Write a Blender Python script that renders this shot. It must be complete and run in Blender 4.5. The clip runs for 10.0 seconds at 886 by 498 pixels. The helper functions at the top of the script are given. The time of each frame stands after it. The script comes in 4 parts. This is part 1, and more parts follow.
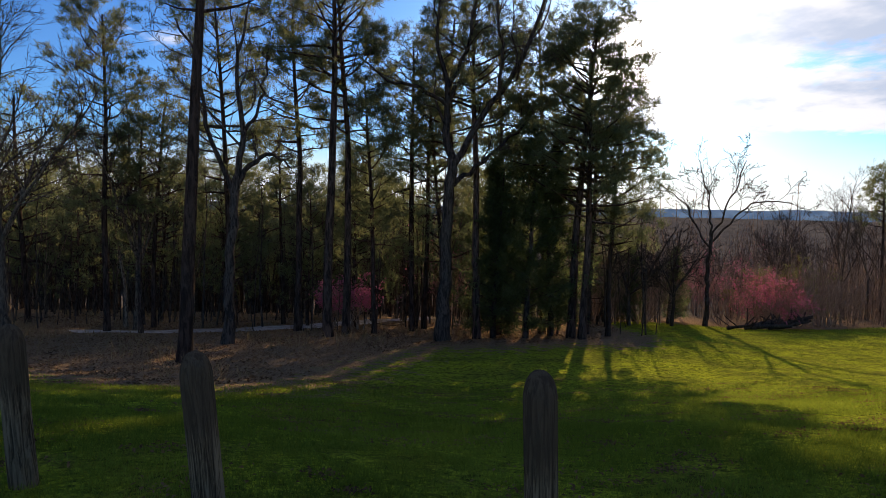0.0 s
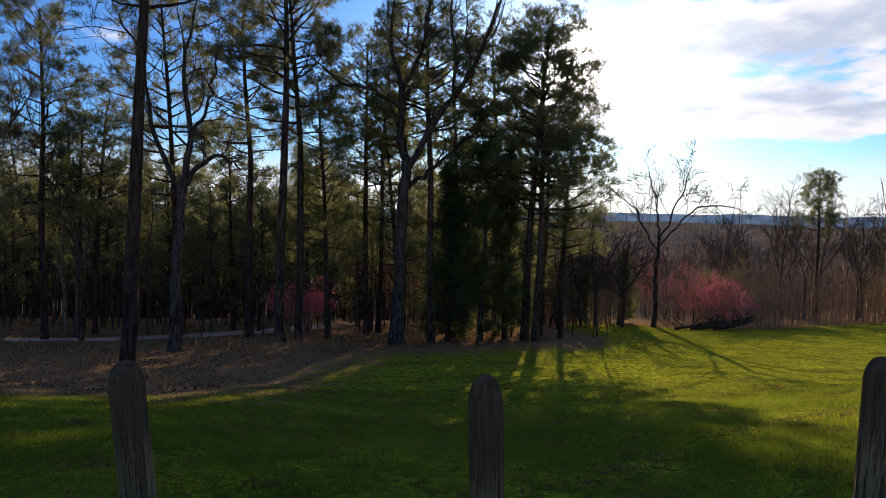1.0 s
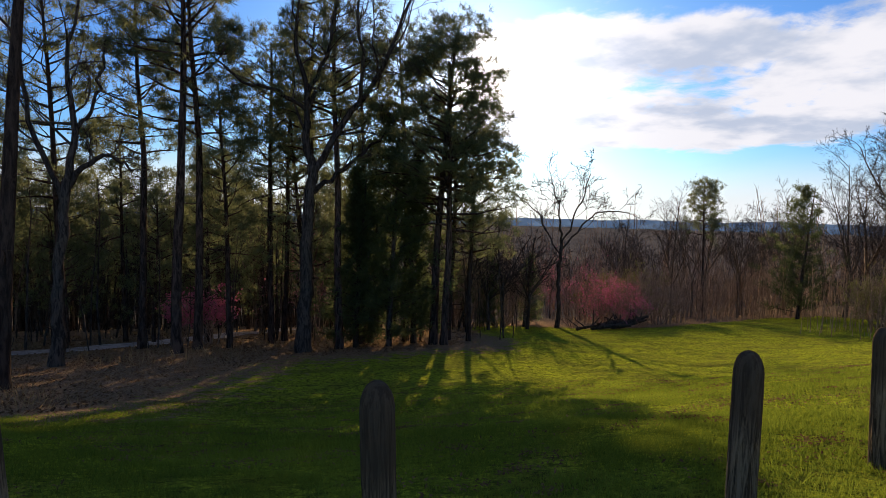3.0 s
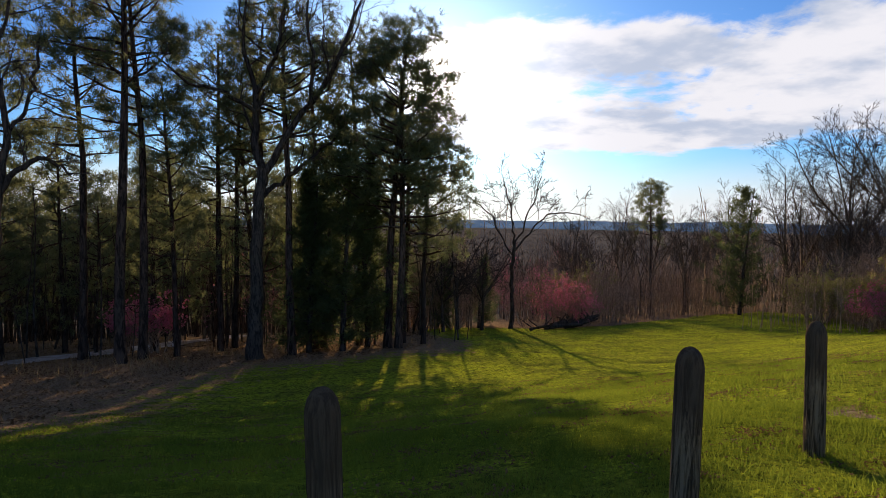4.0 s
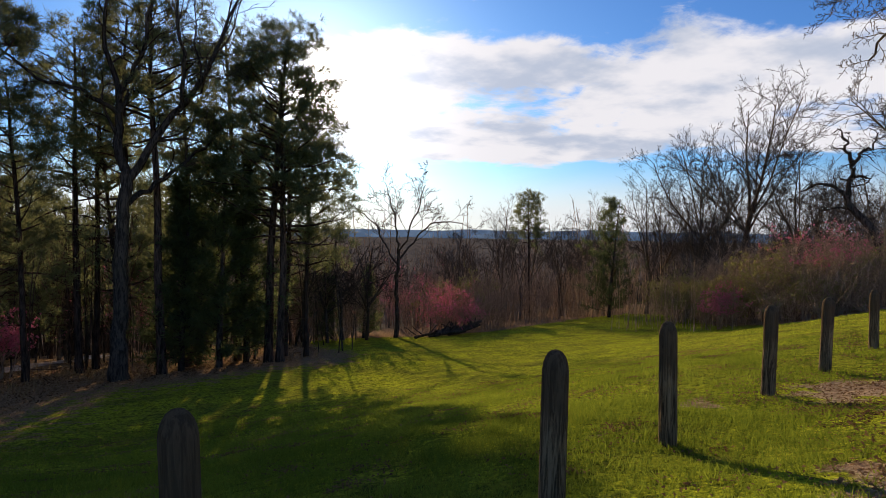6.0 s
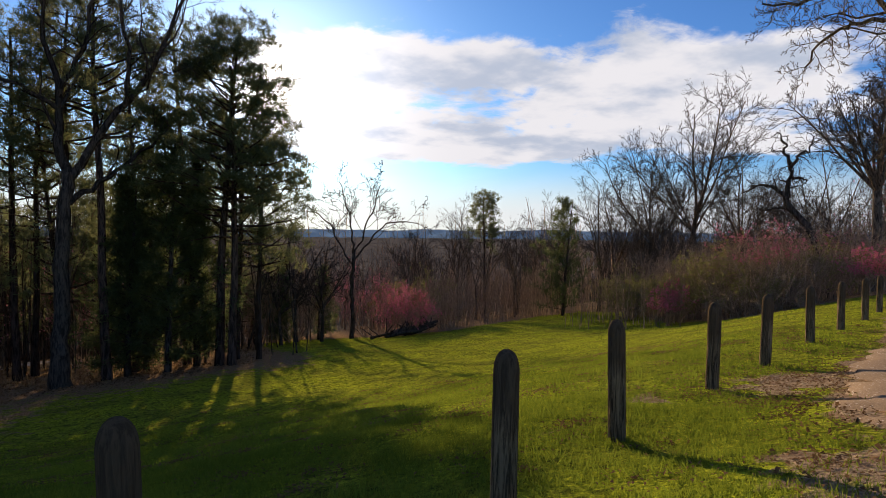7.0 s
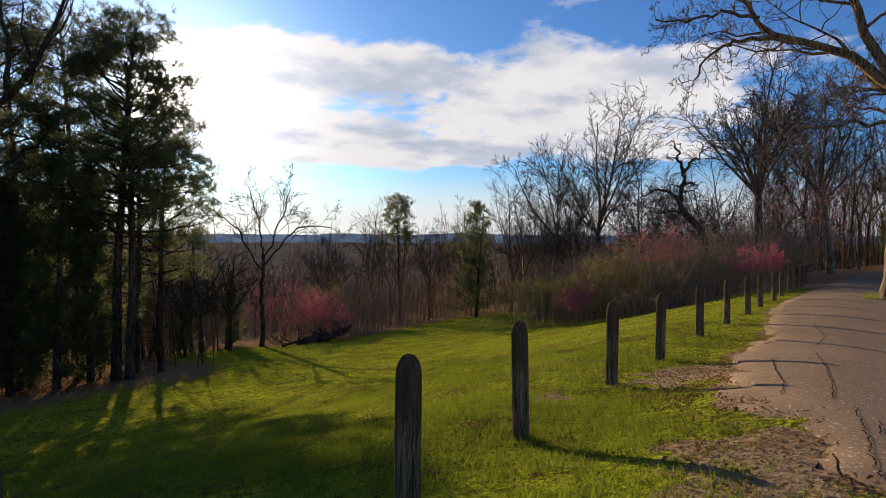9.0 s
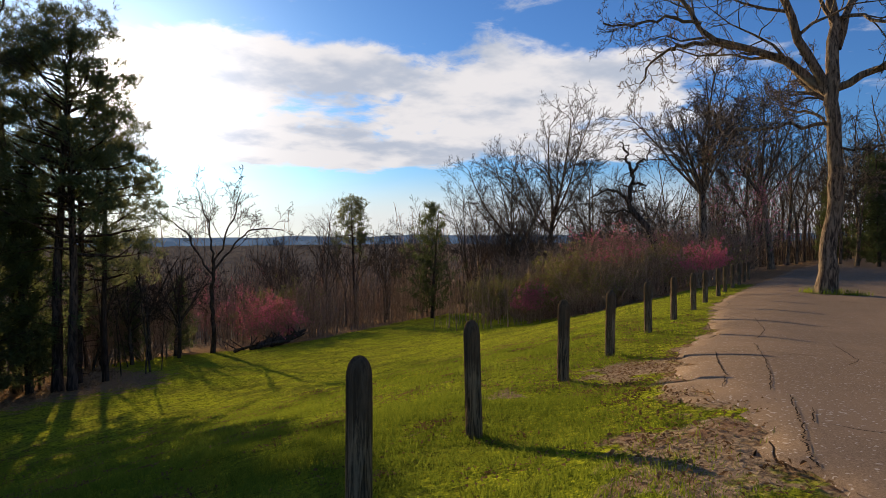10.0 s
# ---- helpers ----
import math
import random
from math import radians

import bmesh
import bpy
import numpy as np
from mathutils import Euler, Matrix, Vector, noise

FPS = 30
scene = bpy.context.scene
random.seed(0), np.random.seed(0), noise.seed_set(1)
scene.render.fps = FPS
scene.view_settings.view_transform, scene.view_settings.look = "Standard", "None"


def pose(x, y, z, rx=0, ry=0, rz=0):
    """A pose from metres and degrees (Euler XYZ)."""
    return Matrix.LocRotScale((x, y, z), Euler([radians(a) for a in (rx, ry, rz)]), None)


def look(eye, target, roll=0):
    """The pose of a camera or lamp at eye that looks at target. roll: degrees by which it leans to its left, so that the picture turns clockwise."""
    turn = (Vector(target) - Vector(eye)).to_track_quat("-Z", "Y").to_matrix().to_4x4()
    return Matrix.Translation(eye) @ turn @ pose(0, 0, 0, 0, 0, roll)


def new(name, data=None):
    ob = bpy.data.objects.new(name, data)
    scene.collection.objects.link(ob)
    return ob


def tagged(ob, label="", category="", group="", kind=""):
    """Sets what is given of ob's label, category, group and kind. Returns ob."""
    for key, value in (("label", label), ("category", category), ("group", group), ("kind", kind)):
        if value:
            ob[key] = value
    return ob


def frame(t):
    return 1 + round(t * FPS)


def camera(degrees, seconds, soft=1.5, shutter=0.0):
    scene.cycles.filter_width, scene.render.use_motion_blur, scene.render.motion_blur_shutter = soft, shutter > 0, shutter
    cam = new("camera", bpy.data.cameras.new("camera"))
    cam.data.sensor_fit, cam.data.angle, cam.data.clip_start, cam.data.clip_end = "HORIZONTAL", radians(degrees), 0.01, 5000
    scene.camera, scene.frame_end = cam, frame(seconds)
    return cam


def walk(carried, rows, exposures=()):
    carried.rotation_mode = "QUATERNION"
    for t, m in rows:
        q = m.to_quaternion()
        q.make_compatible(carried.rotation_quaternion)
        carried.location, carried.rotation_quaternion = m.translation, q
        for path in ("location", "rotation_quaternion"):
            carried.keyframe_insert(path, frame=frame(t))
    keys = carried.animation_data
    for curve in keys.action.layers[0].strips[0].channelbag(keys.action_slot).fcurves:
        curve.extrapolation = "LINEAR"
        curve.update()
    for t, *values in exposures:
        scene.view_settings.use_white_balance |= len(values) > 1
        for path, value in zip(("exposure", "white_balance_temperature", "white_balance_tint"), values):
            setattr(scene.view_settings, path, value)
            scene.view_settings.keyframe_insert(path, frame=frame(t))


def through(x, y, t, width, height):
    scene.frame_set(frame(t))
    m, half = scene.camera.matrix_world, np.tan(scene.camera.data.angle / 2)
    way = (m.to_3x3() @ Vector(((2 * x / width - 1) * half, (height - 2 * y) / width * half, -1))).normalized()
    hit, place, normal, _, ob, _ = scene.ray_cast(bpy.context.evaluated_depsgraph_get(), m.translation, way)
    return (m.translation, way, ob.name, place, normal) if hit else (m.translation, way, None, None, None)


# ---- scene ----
cam = camera(72.0, 10.0, soft=0.75)
PATH = [
    (0.0, pose(-0.000, 0.000, 1.620, 85.82, -0.85, -0.00)),
    (0.5, pose(0.020, 0.024, 1.620, 86.10, -0.87, -1.83)),
    (1.0, pose(0.043, 0.045, 1.616, 86.21, -1.02, -4.19)),
    (1.5, pose(0.064, 0.046, 1.615, 86.28, -1.26, -6.21)),
    (2.0, pose(0.081, 0.044, 1.614, 86.42, -1.12, -8.33)),
    (2.5, pose(0.101, 0.058, 1.611, 86.65, -1.32, -10.57)),
    (4.0, pose(0.157, 0.078, 1.609, 87.14, -0.73, -16.93)),
    (4.5, pose(0.178, 0.082, 1.606, 87.45, -0.94, -19.66)),
    (5.0, pose(0.193, 0.079, 1.608, 87.75, -1.01, -22.53)),
    (5.5, pose(0.208, 0.075, 1.609, 88.05, -0.81, -25.31)),
    (7.0, pose(0.242, 0.060, 1.615, 88.14, -0.51, -31.80)),
    (7.5, pose(0.257, 0.055, 1.617, 88.40, -0.43, -33.93)),
    (8.0, pose(0.269, 0.042, 1.620, 88.43, -0.07, -35.85)),
    (8.5, pose(0.281, 0.027, 1.623, 88.49, 0.06, -37.84)),
    (9.0, pose(0.302, 0.023, 1.622, 88.53, -0.10, -39.80)),
    (9.5, pose(0.312, 0.015, 1.616, 88.61, -0.02, -41.79)),
    (10.0, pose(0.325, 0.002, 1.617, 88.63, 0.48, -43.99)),
]
walk(cam, PATH, ((0.0, 0.62, 6700, 16), (2.5, 0.52, 6700, 16), (5.0, 0.43, 6760, 16), (7.5, 0.37, 6870, 16), (10.0, 0.34, 6970, 15)))

# ---- world, sun ----
SUN_AZ, SUN_EL = radians(15.2), radians(12.0)
SUN_DIR = Vector((math.sin(SUN_AZ) * math.cos(SUN_EL), math.cos(SUN_AZ) * math.cos(SUN_EL), math.sin(SUN_EL)))


class Nodes:
    """Short helper round a node tree: make nodes, link them, do arithmetic."""

    def __init__(self, tree):
        self.tree = tree
        tree.nodes.clear()

    def add(self, kind, **values):
        node = self.tree.nodes.new(kind)
        for key, value in values.items():
            setattr(node, key, value)
        return node

    def put(self, socket, value):
        if isinstance(value, bpy.types.NodeSocket):
            self.tree.links.new(value, socket)
        elif isinstance(value, tuple) and len(value) == 3 and socket.type == "RGBA":
            socket.default_value = (*value, 1)
        else:
            socket.default_value = value

    def math(self, op, a, b=0.0, c=0.0, clamp=False):
        node = self.add("ShaderNodeMath", operation=op, use_clamp=clamp)
        for socket, value in zip(node.inputs, (a, b, c)):
            self.put(socket, value)
        return node.outputs[0]

    def vmath(self, op, a, b=(0.0, 0.0, 0.0)):
        node = self.add("ShaderNodeVectorMath", operation=op)
        self.put(node.inputs[0], a)
        self.put(node.inputs[1], b)
        return node.outputs["Value"] if op in ("DOT_PRODUCT", "LENGTH") else node.outputs["Vector"]

    def span(self, value, a, b, c=0.0, d=1.0):
        node = self.add("ShaderNodeMapRange", interpolation_type="SMOOTHSTEP")
        for socket, v in zip(node.inputs, (value, a, b, c, d)):
            self.put(socket, v)
        return node.outputs[0]

    def mix(self, f, a, b):
        node = self.add("ShaderNodeMix", data_type="RGBA")
        self.put(node.inputs[0], f)
        self.put(node.inputs[6], a)
        self.put(node.inputs[7], b)
        return node.outputs[2]

    def noise(self, vector, scale, detail=4.0, rough=0.55, distort=0.0):
        node = self.add("ShaderNodeTexNoise")
        if vector is not None:
            self.put(node.inputs["Vector"], vector)
        for key, v in (("Scale", scale), ("Detail", detail), ("Roughness", rough), ("Distortion", distort)):
            self.put(node.inputs[key], v)
        return node.outputs[0]

    def scaled(self, vector, x, y, z):
        return self.vmath("MULTIPLY", vector, (x, y, z))


def make_world():
    world = bpy.data.worlds.new("sky")
    world.use_nodes = True
    scene.world = world
    n = Nodes(world.node_tree)
    sky = n.add("ShaderNodeTexSky", sky_type="NISHITA")
    sky.sun_disc, sky.sun_elevation, sky.sun_rotation = False, SUN_EL, SUN_AZ
    sky.altitude, sky.air_density, sky.dust_density, sky.ozone_density = 150.0, 1.0, 0.6, 2.5
    way = n.add("ShaderNodeTexCoord").outputs["Generated"]
    xyz = n.add("ShaderNodeSeparateXYZ")
    n.put(xyz.inputs[0], way)
    x, y, z = xyz.outputs
    up = n.math("MAXIMUM", z, 0.0)
    az = n.math("MULTIPLY", n.math("ARCTAN2", x, y), 57.29578)
    el = n.math("MULTIPLY", n.math("ARCSINE", z), 57.29578)
    flat = n.add("ShaderNodeCombineXYZ")
    over = n.math("ADD", up, 0.16)
    n.put(flat.inputs[0], n.math("DIVIDE", x, over))
    n.put(flat.inputs[1], n.math("DIVIDE", y, over))
    plane = flat.outputs[0]
    near_sun = n.math("MAXIMUM", n.vmath("DOT_PRODUCT", way, tuple(SUN_DIR)), 0.0)
    # broad bank of broken cloud, thin streaks low down, torn edges
    puff = n.noise(plane, 1.55, 9.0, 0.56, 0.25)
    fine = n.noise(plane, 6.5, 6.0, 0.6, 0.4)
    body = n.math("ADD", n.math("MULTIPLY", puff, 0.72), n.math("MULTIPLY", fine, 0.28))
    band = n.math("MULTIPLY", n.span(el, 5.0, 8.0), n.span(el, 14.0, 20.0, 1.0, 0.0))
    band = n.math("MULTIPLY", band, n.span(az, 8.0, 20.0))
    band = n.math("MULTIPLY", band, n.span(az, 58.0, 74.0, 1.0, 0.1))
    # unseen cloud added overhead, behind and to the sides, to whiten the light in shade
    unseen_cloud = n.math("MAXIMUM", n.span(el, 27.0, 42.0), n.math("MAXIMUM", n.span(az, -45.0, -75.0), n.span(az, 95.0, 125.0)))
    band = n.math("MAXIMUM", band, n.math("MULTIPLY", unseen_cloud, 0.22))
    cover = n.span(n.math("ADD", body, n.math("MULTIPLY", band, 0.26)), 0.575, 0.7)
    low = n.noise(n.scaled(way, 3.0, 3.0, 60.0), 1.2, 5.0, 0.6)
    streak = n.math("MULTIPLY", n.span(low, 0.42, 0.62), n.span(el, 2.2, 4.2, 1.0, 0.0))
    cover = n.math("MAXIMUM", cover, n.math("MULTIPLY", streak, 0.8))
    haze = n.span(el, 1.0, 6.5, 0.85, 0.0)
    cover = n.math("MAXIMUM", cover, haze)
    shade = n.span(n.noise(n.vmath("ADD", plane, (0.17, 0.1, 0.0)), 2.1, 5.0, 0.55), 0.44, 0.66)
    lit = n.mix(n.math("MULTIPLY", shade, n.span(el, 3.0, 8.0)), (1.0, 1.04, 1.1), (0.58, 0.69, 0.86))
    glow = n.math("POWER", near_sun, 75.0)
    core = n.math("POWER", near_sun, 1600.0)
    blue = n.add("ShaderNodeVectorMath", operation="SCALE")
    n.put(blue.inputs[0], sky.outputs[0])
    n.put(blue.inputs[3], SKY_BLUE)
    deep = n.vmath("MULTIPLY", blue.outputs[0], (0.42, 0.83, 1.4))
    cloud = n.add("ShaderNodeVectorMath", operation="SCALE")
    n.put(cloud.inputs[0], lit)
    n.put(cloud.inputs[3], n.math("ADD", 0.62, n.math("MULTIPLY", glow, 0.45)))
    total = n.mix(cover, deep, cloud.outputs[0])
    halo = n.add("ShaderNodeVectorMath", operation="SCALE")
    n.put(halo.inputs[0], (1.0, 0.95, 0.86))
    n.put(halo.inputs[3], n.math("ADD", n.math("MULTIPLY", glow, 0.4), n.math("MULTIPLY", core, 8.0)))
    back = n.add("ShaderNodeBackground")
    n.put(back.inputs[0], n.vmath("ADD", total, halo.outputs[0]))
    n.put(back.inputs[1], 1.0)
    n.put(n.add("ShaderNodeOutputWorld").inputs[0], back.outputs[0])


SKY_BLUE = 0.078
make_world()
sun = new("sun", bpy.data.lights.new("sun", "SUN"))
sun.data.energy, sun.data.angle, sun.data.color = 5.0, radians(0.53), (1.0, 0.81, 0.54)
sun.matrix_world = look(SUN_DIR * 100, (0, 0, 0))


# ---- materials ----
def material(name):
    m = bpy.data.materials.new(name)
    m.use_nodes = True
    return m, Nodes(m.node_tree)


def finish(n, shader, bump=None, strength=0.3, distance=0.02):
    out = n.add("ShaderNodeOutputMaterial")
    if bump is not None:
        b = n.add("ShaderNodeBump")
        n.put(b.inputs["Strength"], strength)
        n.put(b.inputs["Distance"], distance)
        n.put(b.inputs["Height"], bump)
        n.put(shader.inputs["Normal"], b.outputs[0])
    n.put(out.inputs[0], shader.outputs[0])


def solid(n, colour, rough=0.85, gloss=0.0):
    s = n.add("ShaderNodeBsdfPrincipled")
    n.put(s.inputs["Base Color"], colour)
    n.put(s.inputs["Roughness"], rough)
    s.inputs["Specular IOR Level"].default_value = gloss
    return s


def bark_material(name, dark, light, moss=None, scale=9.0):
    m, n = material(name)
    where = n.add("ShaderNodeTexCoord").outputs["Object"]
    plates = n.noise(n.scaled(where, 1.0, 1.0, 0.22), scale, 5.0, 0.65, 0.6)
    stain = n.noise(where, 0.9, 3.0)
    colour = n.mix(n.span(plates, 0.36, 0.64), dark, light)
    if moss:
        colour = n.mix(n.math("MULTIPLY", n.span(stain, 0.5, 0.72), 0.6), colour, moss)
    tone = n.add("ShaderNodeObjectInfo").outputs["Random"]
    colour = n.mix(n.math("MULTIPLY", tone, 0.5), colour, dark)
    finish(n, solid(n, colour, 0.92), plates, 0.8, 0.04)
    return m


def leaf_material(name, a, b, through, share=0.4):
    """Thin leaves, needles, petals and blades, that let some light through."""
    m, n = material(name)
    pick = n.add("ShaderNodeNewGeometry").outputs["Random Per Island"]
    where = n.add("ShaderNodeNewGeometry").outputs["Position"]
    patch = n.span(n.noise(where, 0.35, 3.0), 0.35, 0.65)
    f = n.math("ADD", n.math("MULTIPLY", pick, 0.6), n.math("MULTIPLY", patch, 0.4))
    colour = n.mix(f, a, b)
    d = n.add("ShaderNodeBsdfDiffuse")
    t = n.add("ShaderNodeBsdfTranslucent")
    n.put(d.inputs[0], colour)
    n.put(t.inputs[0], n.mix(0.5, colour, through))
    mix = n.add("ShaderNodeMixShader")
    n.put(mix.inputs[0], share)
    n.put(mix.inputs[1], d.outputs[0])
    n.put(mix.inputs[2], t.outputs[0])
    n.put(n.add("ShaderNodeOutputMaterial").inputs[0], mix.outputs[0])
    return m


PINE_BARK = bark_material("pine_bark", (0.034, 0.023, 0.017), (0.15, 0.096, 0.066))
OAK_BARK = bark_material("oak_bark", (0.034, 0.026, 0.02), (0.14, 0.104, 0.076), (0.1, 0.088, 0.06), 12.0)
PALE_BARK = bark_material("pale_bark", (0.055, 0.04, 0.028), (0.35, 0.255, 0.165), (0.22, 0.18, 0.105), 14.0)
TWIG = bark_material("twig_bark", (0.05, 0.038, 0.029), (0.19, 0.145, 0.105))
BRUSH = bark_material("brush_stem", (0.2, 0.132, 0.085), (0.54, 0.39, 0.26))
NEEDLE = leaf_material("pine_needles", (0.034, 0.056, 0.024), (0.15, 0.165, 0.07), (0.34, 0.33, 0.15), 0.5)
CEDAR_LEAF = leaf_material("cedar_foliage", (0.035, 0.056, 0.024), (0.12, 0.14, 0.055), (0.2, 0.22, 0.08), 0.5)
PETAL = leaf_material("redbud_blossom", (0.48, 0.1, 0.165), (0.72, 0.245, 0.32), (0.68, 0.2, 0.27), 0.4)
BUD = leaf_material("spring_buds", (0.15, 0.14, 0.05), (0.3, 0.27, 0.1), (0.34, 0.3, 0.1), 0.45)
BLADE = leaf_material("grass_blades", (0.045, 0.085, 0.012), (0.26, 0.305, 0.038), (0.32, 0.37, 0.033), 0.4)
STRAW = leaf_material("dry_grass", (0.2, 0.13, 0.06), (0.4, 0.28, 0.14), (0.45, 0.3, 0.14), 0.35)
DEAD_LEAF = leaf_material("dead_leaves", (0.035, 0.019, 0.01), (0.34, 0.2, 0.095), (0.28, 0.16, 0.07), 0.25)


def ground_material():
    m, n = material("ground_cover")
    where = n.add("ShaderNodeNewGeometry").outputs["Position"]
    zone = n.add("ShaderNodeSeparateColor")
    n.put(zone.inputs[0], n.add("ShaderNodeVertexColor", layer_name="zone").outputs[0])
    lawn, dirt, valley = zone.outputs
    fine = n.noise(where, 22.0, 6.0, 0.7)
    mid = n.noise(where, 2.6, 5.0, 0.65)
    wide = n.noise(where, 0.28, 4.0, 0.6)
    green = n.mix(n.span(fine, 0.35, 0.66), (0.11, 0.14, 0.012), (0.46, 0.49, 0.034))
    green = n.mix(n.math("MULTIPLY", n.span(wide, 0.44, 0.7), 0.55), green, (0.24, 0.23, 0.03))
    green = n.mix(n.math("MULTIPLY", n.span(mid, 0.55, 0.68), 0.5), green, (0.105, 0.078, 0.036))
    clump = n.noise(where, 0.9, 4.0, 0.6)
    green = n.mix(n.math("MULTIPLY", n.span(clump, 0.42, 0.66), 0.55), green, (0.115, 0.1, 0.026))
    # dark tufts and leaf bits, with the small shadows among them painted in
    speck = n.noise(where, 7.5, 4.0, 0.7)
    green = n.mix(n.math("MULTIPLY", n.span(speck, 0.5, 0.6), 0.72), green, (0.045, 0.05, 0.012))
    straw = n.mix(n.span(fine, 0.34, 0.68), (0.1, 0.058, 0.031), (0.42, 0.265, 0.14))
    straw = n.mix(n.math("MULTIPLY", n.span(mid, 0.42, 0.68), 0.6), straw, (0.3, 0.2, 0.12))
    soil = n.mix(n.span(fine, 0.32, 0.7), (0.19, 0.125, 0.075), (0.46, 0.335, 0.215))
    soil = n.mix(n.math("MULTIPLY", n.span(mid, 0.5, 0.66), 0.7), soil, (0.2, 0.11, 0.065))
    wood = n.mix(n.span(mid, 0.36, 0.64), (0.05, 0.041, 0.031), (0.14, 0.113, 0.083))
    edge = n.math("MULTIPLY", n.math("SUBTRACT", mid, 0.5), 1.6)
    grass_on = n.span(n.math("ADD", lawn, edge), 0.38, 0.62)
    soil_on = n.span(n.math("ADD", dirt, edge), 0.42, 0.6)
    colour = n.mix(grass_on, straw, green)
    colour = n.mix(soil_on, colour, soil)
    colour = n.mix(valley, colour, wood)
    rise = n.math("ADD", n.math("ADD", n.math("MULTIPLY", fine, 0.5), mid), n.math("MULTIPLY", speck, -0.5))
    finish(n, solid(n, colour, 0.95), rise, 0.9, 0.09)
    return m


def asphalt_material():
    m, n = material("old_asphalt")
    where = n.add("ShaderNodeNewGeometry").outputs["Position"]
    grit = n.noise(where, 90.0, 4.0, 0.8)
    patch = n.noise(where, 0.7, 5.0, 0.6)
    node = n.add("ShaderNodeTexNoise")
    node.inputs["Scale"].default_value = 1.4
    n.put(node.inputs["Vector"], where)
    bent = n.vmath("ADD", where, n.vmath("MULTIPLY", node.outputs["Color"], (0.3, 0.3, 0.0)))
    cells = n.add("ShaderNodeTexVoronoi", feature="DISTANCE_TO_EDGE")
    n.put(cells.inputs["Vector"], n.scaled(bent, 1.0, 1.0, 0.0))
    cells.inputs["Scale"].default_value = 0.55
    crack = n.span(cells.outputs["Distance"], 0.0006, 0.004, 1.0, 0.0)
    crack = n.math("MULTIPLY", crack, n.span(n.noise(where, 0.45, 2.0), 0.46, 0.56))
    stone = n.span(n.noise(where, 38.0, 1.0), 0.64, 0.7)
    colour = n.mix(n.span(grit, 0.3, 0.7), (0.155, 0.106, 0.07), (0.33, 0.238, 0.158))
    colour = n.mix(n.math("MULTIPLY", n.span(patch, 0.4, 0.66), 0.55), colour, (0.31, 0.217, 0.142))
    colour = n.mix(n.math("MULTIPLY", stone, 0.7), colour, (0.52, 0.46, 0.4))
    colour = n.mix(crack, colour, (0.025, 0.018, 0.014))
    rise = n.math("SUBTRACT", n.math("MULTIPLY", grit, 0.25), crack)
    finish(n, solid(n, colour, 0.9), rise, 0.5, 0.02)
    return m


def weathered_post_material():
    m, n = material("weathered_post_wood")
    where = n.add("ShaderNodeTexCoord").outputs["Object"]
    grain = n.noise(n.scaled(where, 1.0, 1.0, 0.06), 46.0, 6.0, 0.7, 1.2)
    stain = n.noise(n.scaled(where, 1.0, 1.0, 0.45), 6.0, 4.0, 0.6)
    xyz = n.add("ShaderNodeSeparateXYZ")
    n.put(xyz.inputs[0], where)
    colour = n.mix(n.span(grain, 0.38, 0.6), (0.05, 0.034, 0.02), (0.27, 0.192, 0.112))
    colour = n.mix(n.math("MULTIPLY", n.span(stain, 0.46, 0.68), 0.6), colour, (0.14, 0.11, 0.055))
    algae = n.math("MULTIPLY", n.span(n.math("ADD", xyz.outputs[2], n.math("MULTIPLY", stain, 0.3)), 0.82, 1.0), 0.75)
    colour = n.mix(algae, colour, (0.08, 0.055, 0.034))
    finish(n, solid(n, colour, 0.88), grain, 0.9, 0.012)
    return m


def plain_woods(name, a, b, scale):
    m, n = material(name)
    where = n.add("ShaderNodeNewGeometry").outputs["Position"]
    f = n.noise(where, scale, 6.0, 0.65)
    wide = n.noise(where, scale * 0.07, 4.0)
    colour = n.mix(n.span(n.math("ADD", n.math("MULTIPLY", f, 0.6), n.math("MULTIPLY", wide, 0.4)), 0.36, 0.62), a, b)
    finish(n, solid(n, colour, 1.0))
    return m


GROUND = ground_material()
ASPHALT = asphalt_material()
TRACK = plain_woods("pale_dirt", (0.32, 0.24, 0.18), (0.6, 0.49, 0.39), 3.0)
POST_WOOD = weathered_post_material()


CANOPY = plain_woods("bare_canopy", (0.075, 0.066, 0.056), (0.175, 0.148, 0.118), 0.25)


# Ridges emit their own blue: haze and daylight put into the colour.
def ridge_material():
    m, n = material("glowing_ridge")
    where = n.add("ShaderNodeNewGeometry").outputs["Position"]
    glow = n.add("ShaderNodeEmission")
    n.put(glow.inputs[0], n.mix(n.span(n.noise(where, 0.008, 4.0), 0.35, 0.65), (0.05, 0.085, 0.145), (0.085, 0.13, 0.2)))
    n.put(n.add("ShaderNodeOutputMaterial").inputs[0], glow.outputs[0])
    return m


FAR_RIDGE = ridge_material()


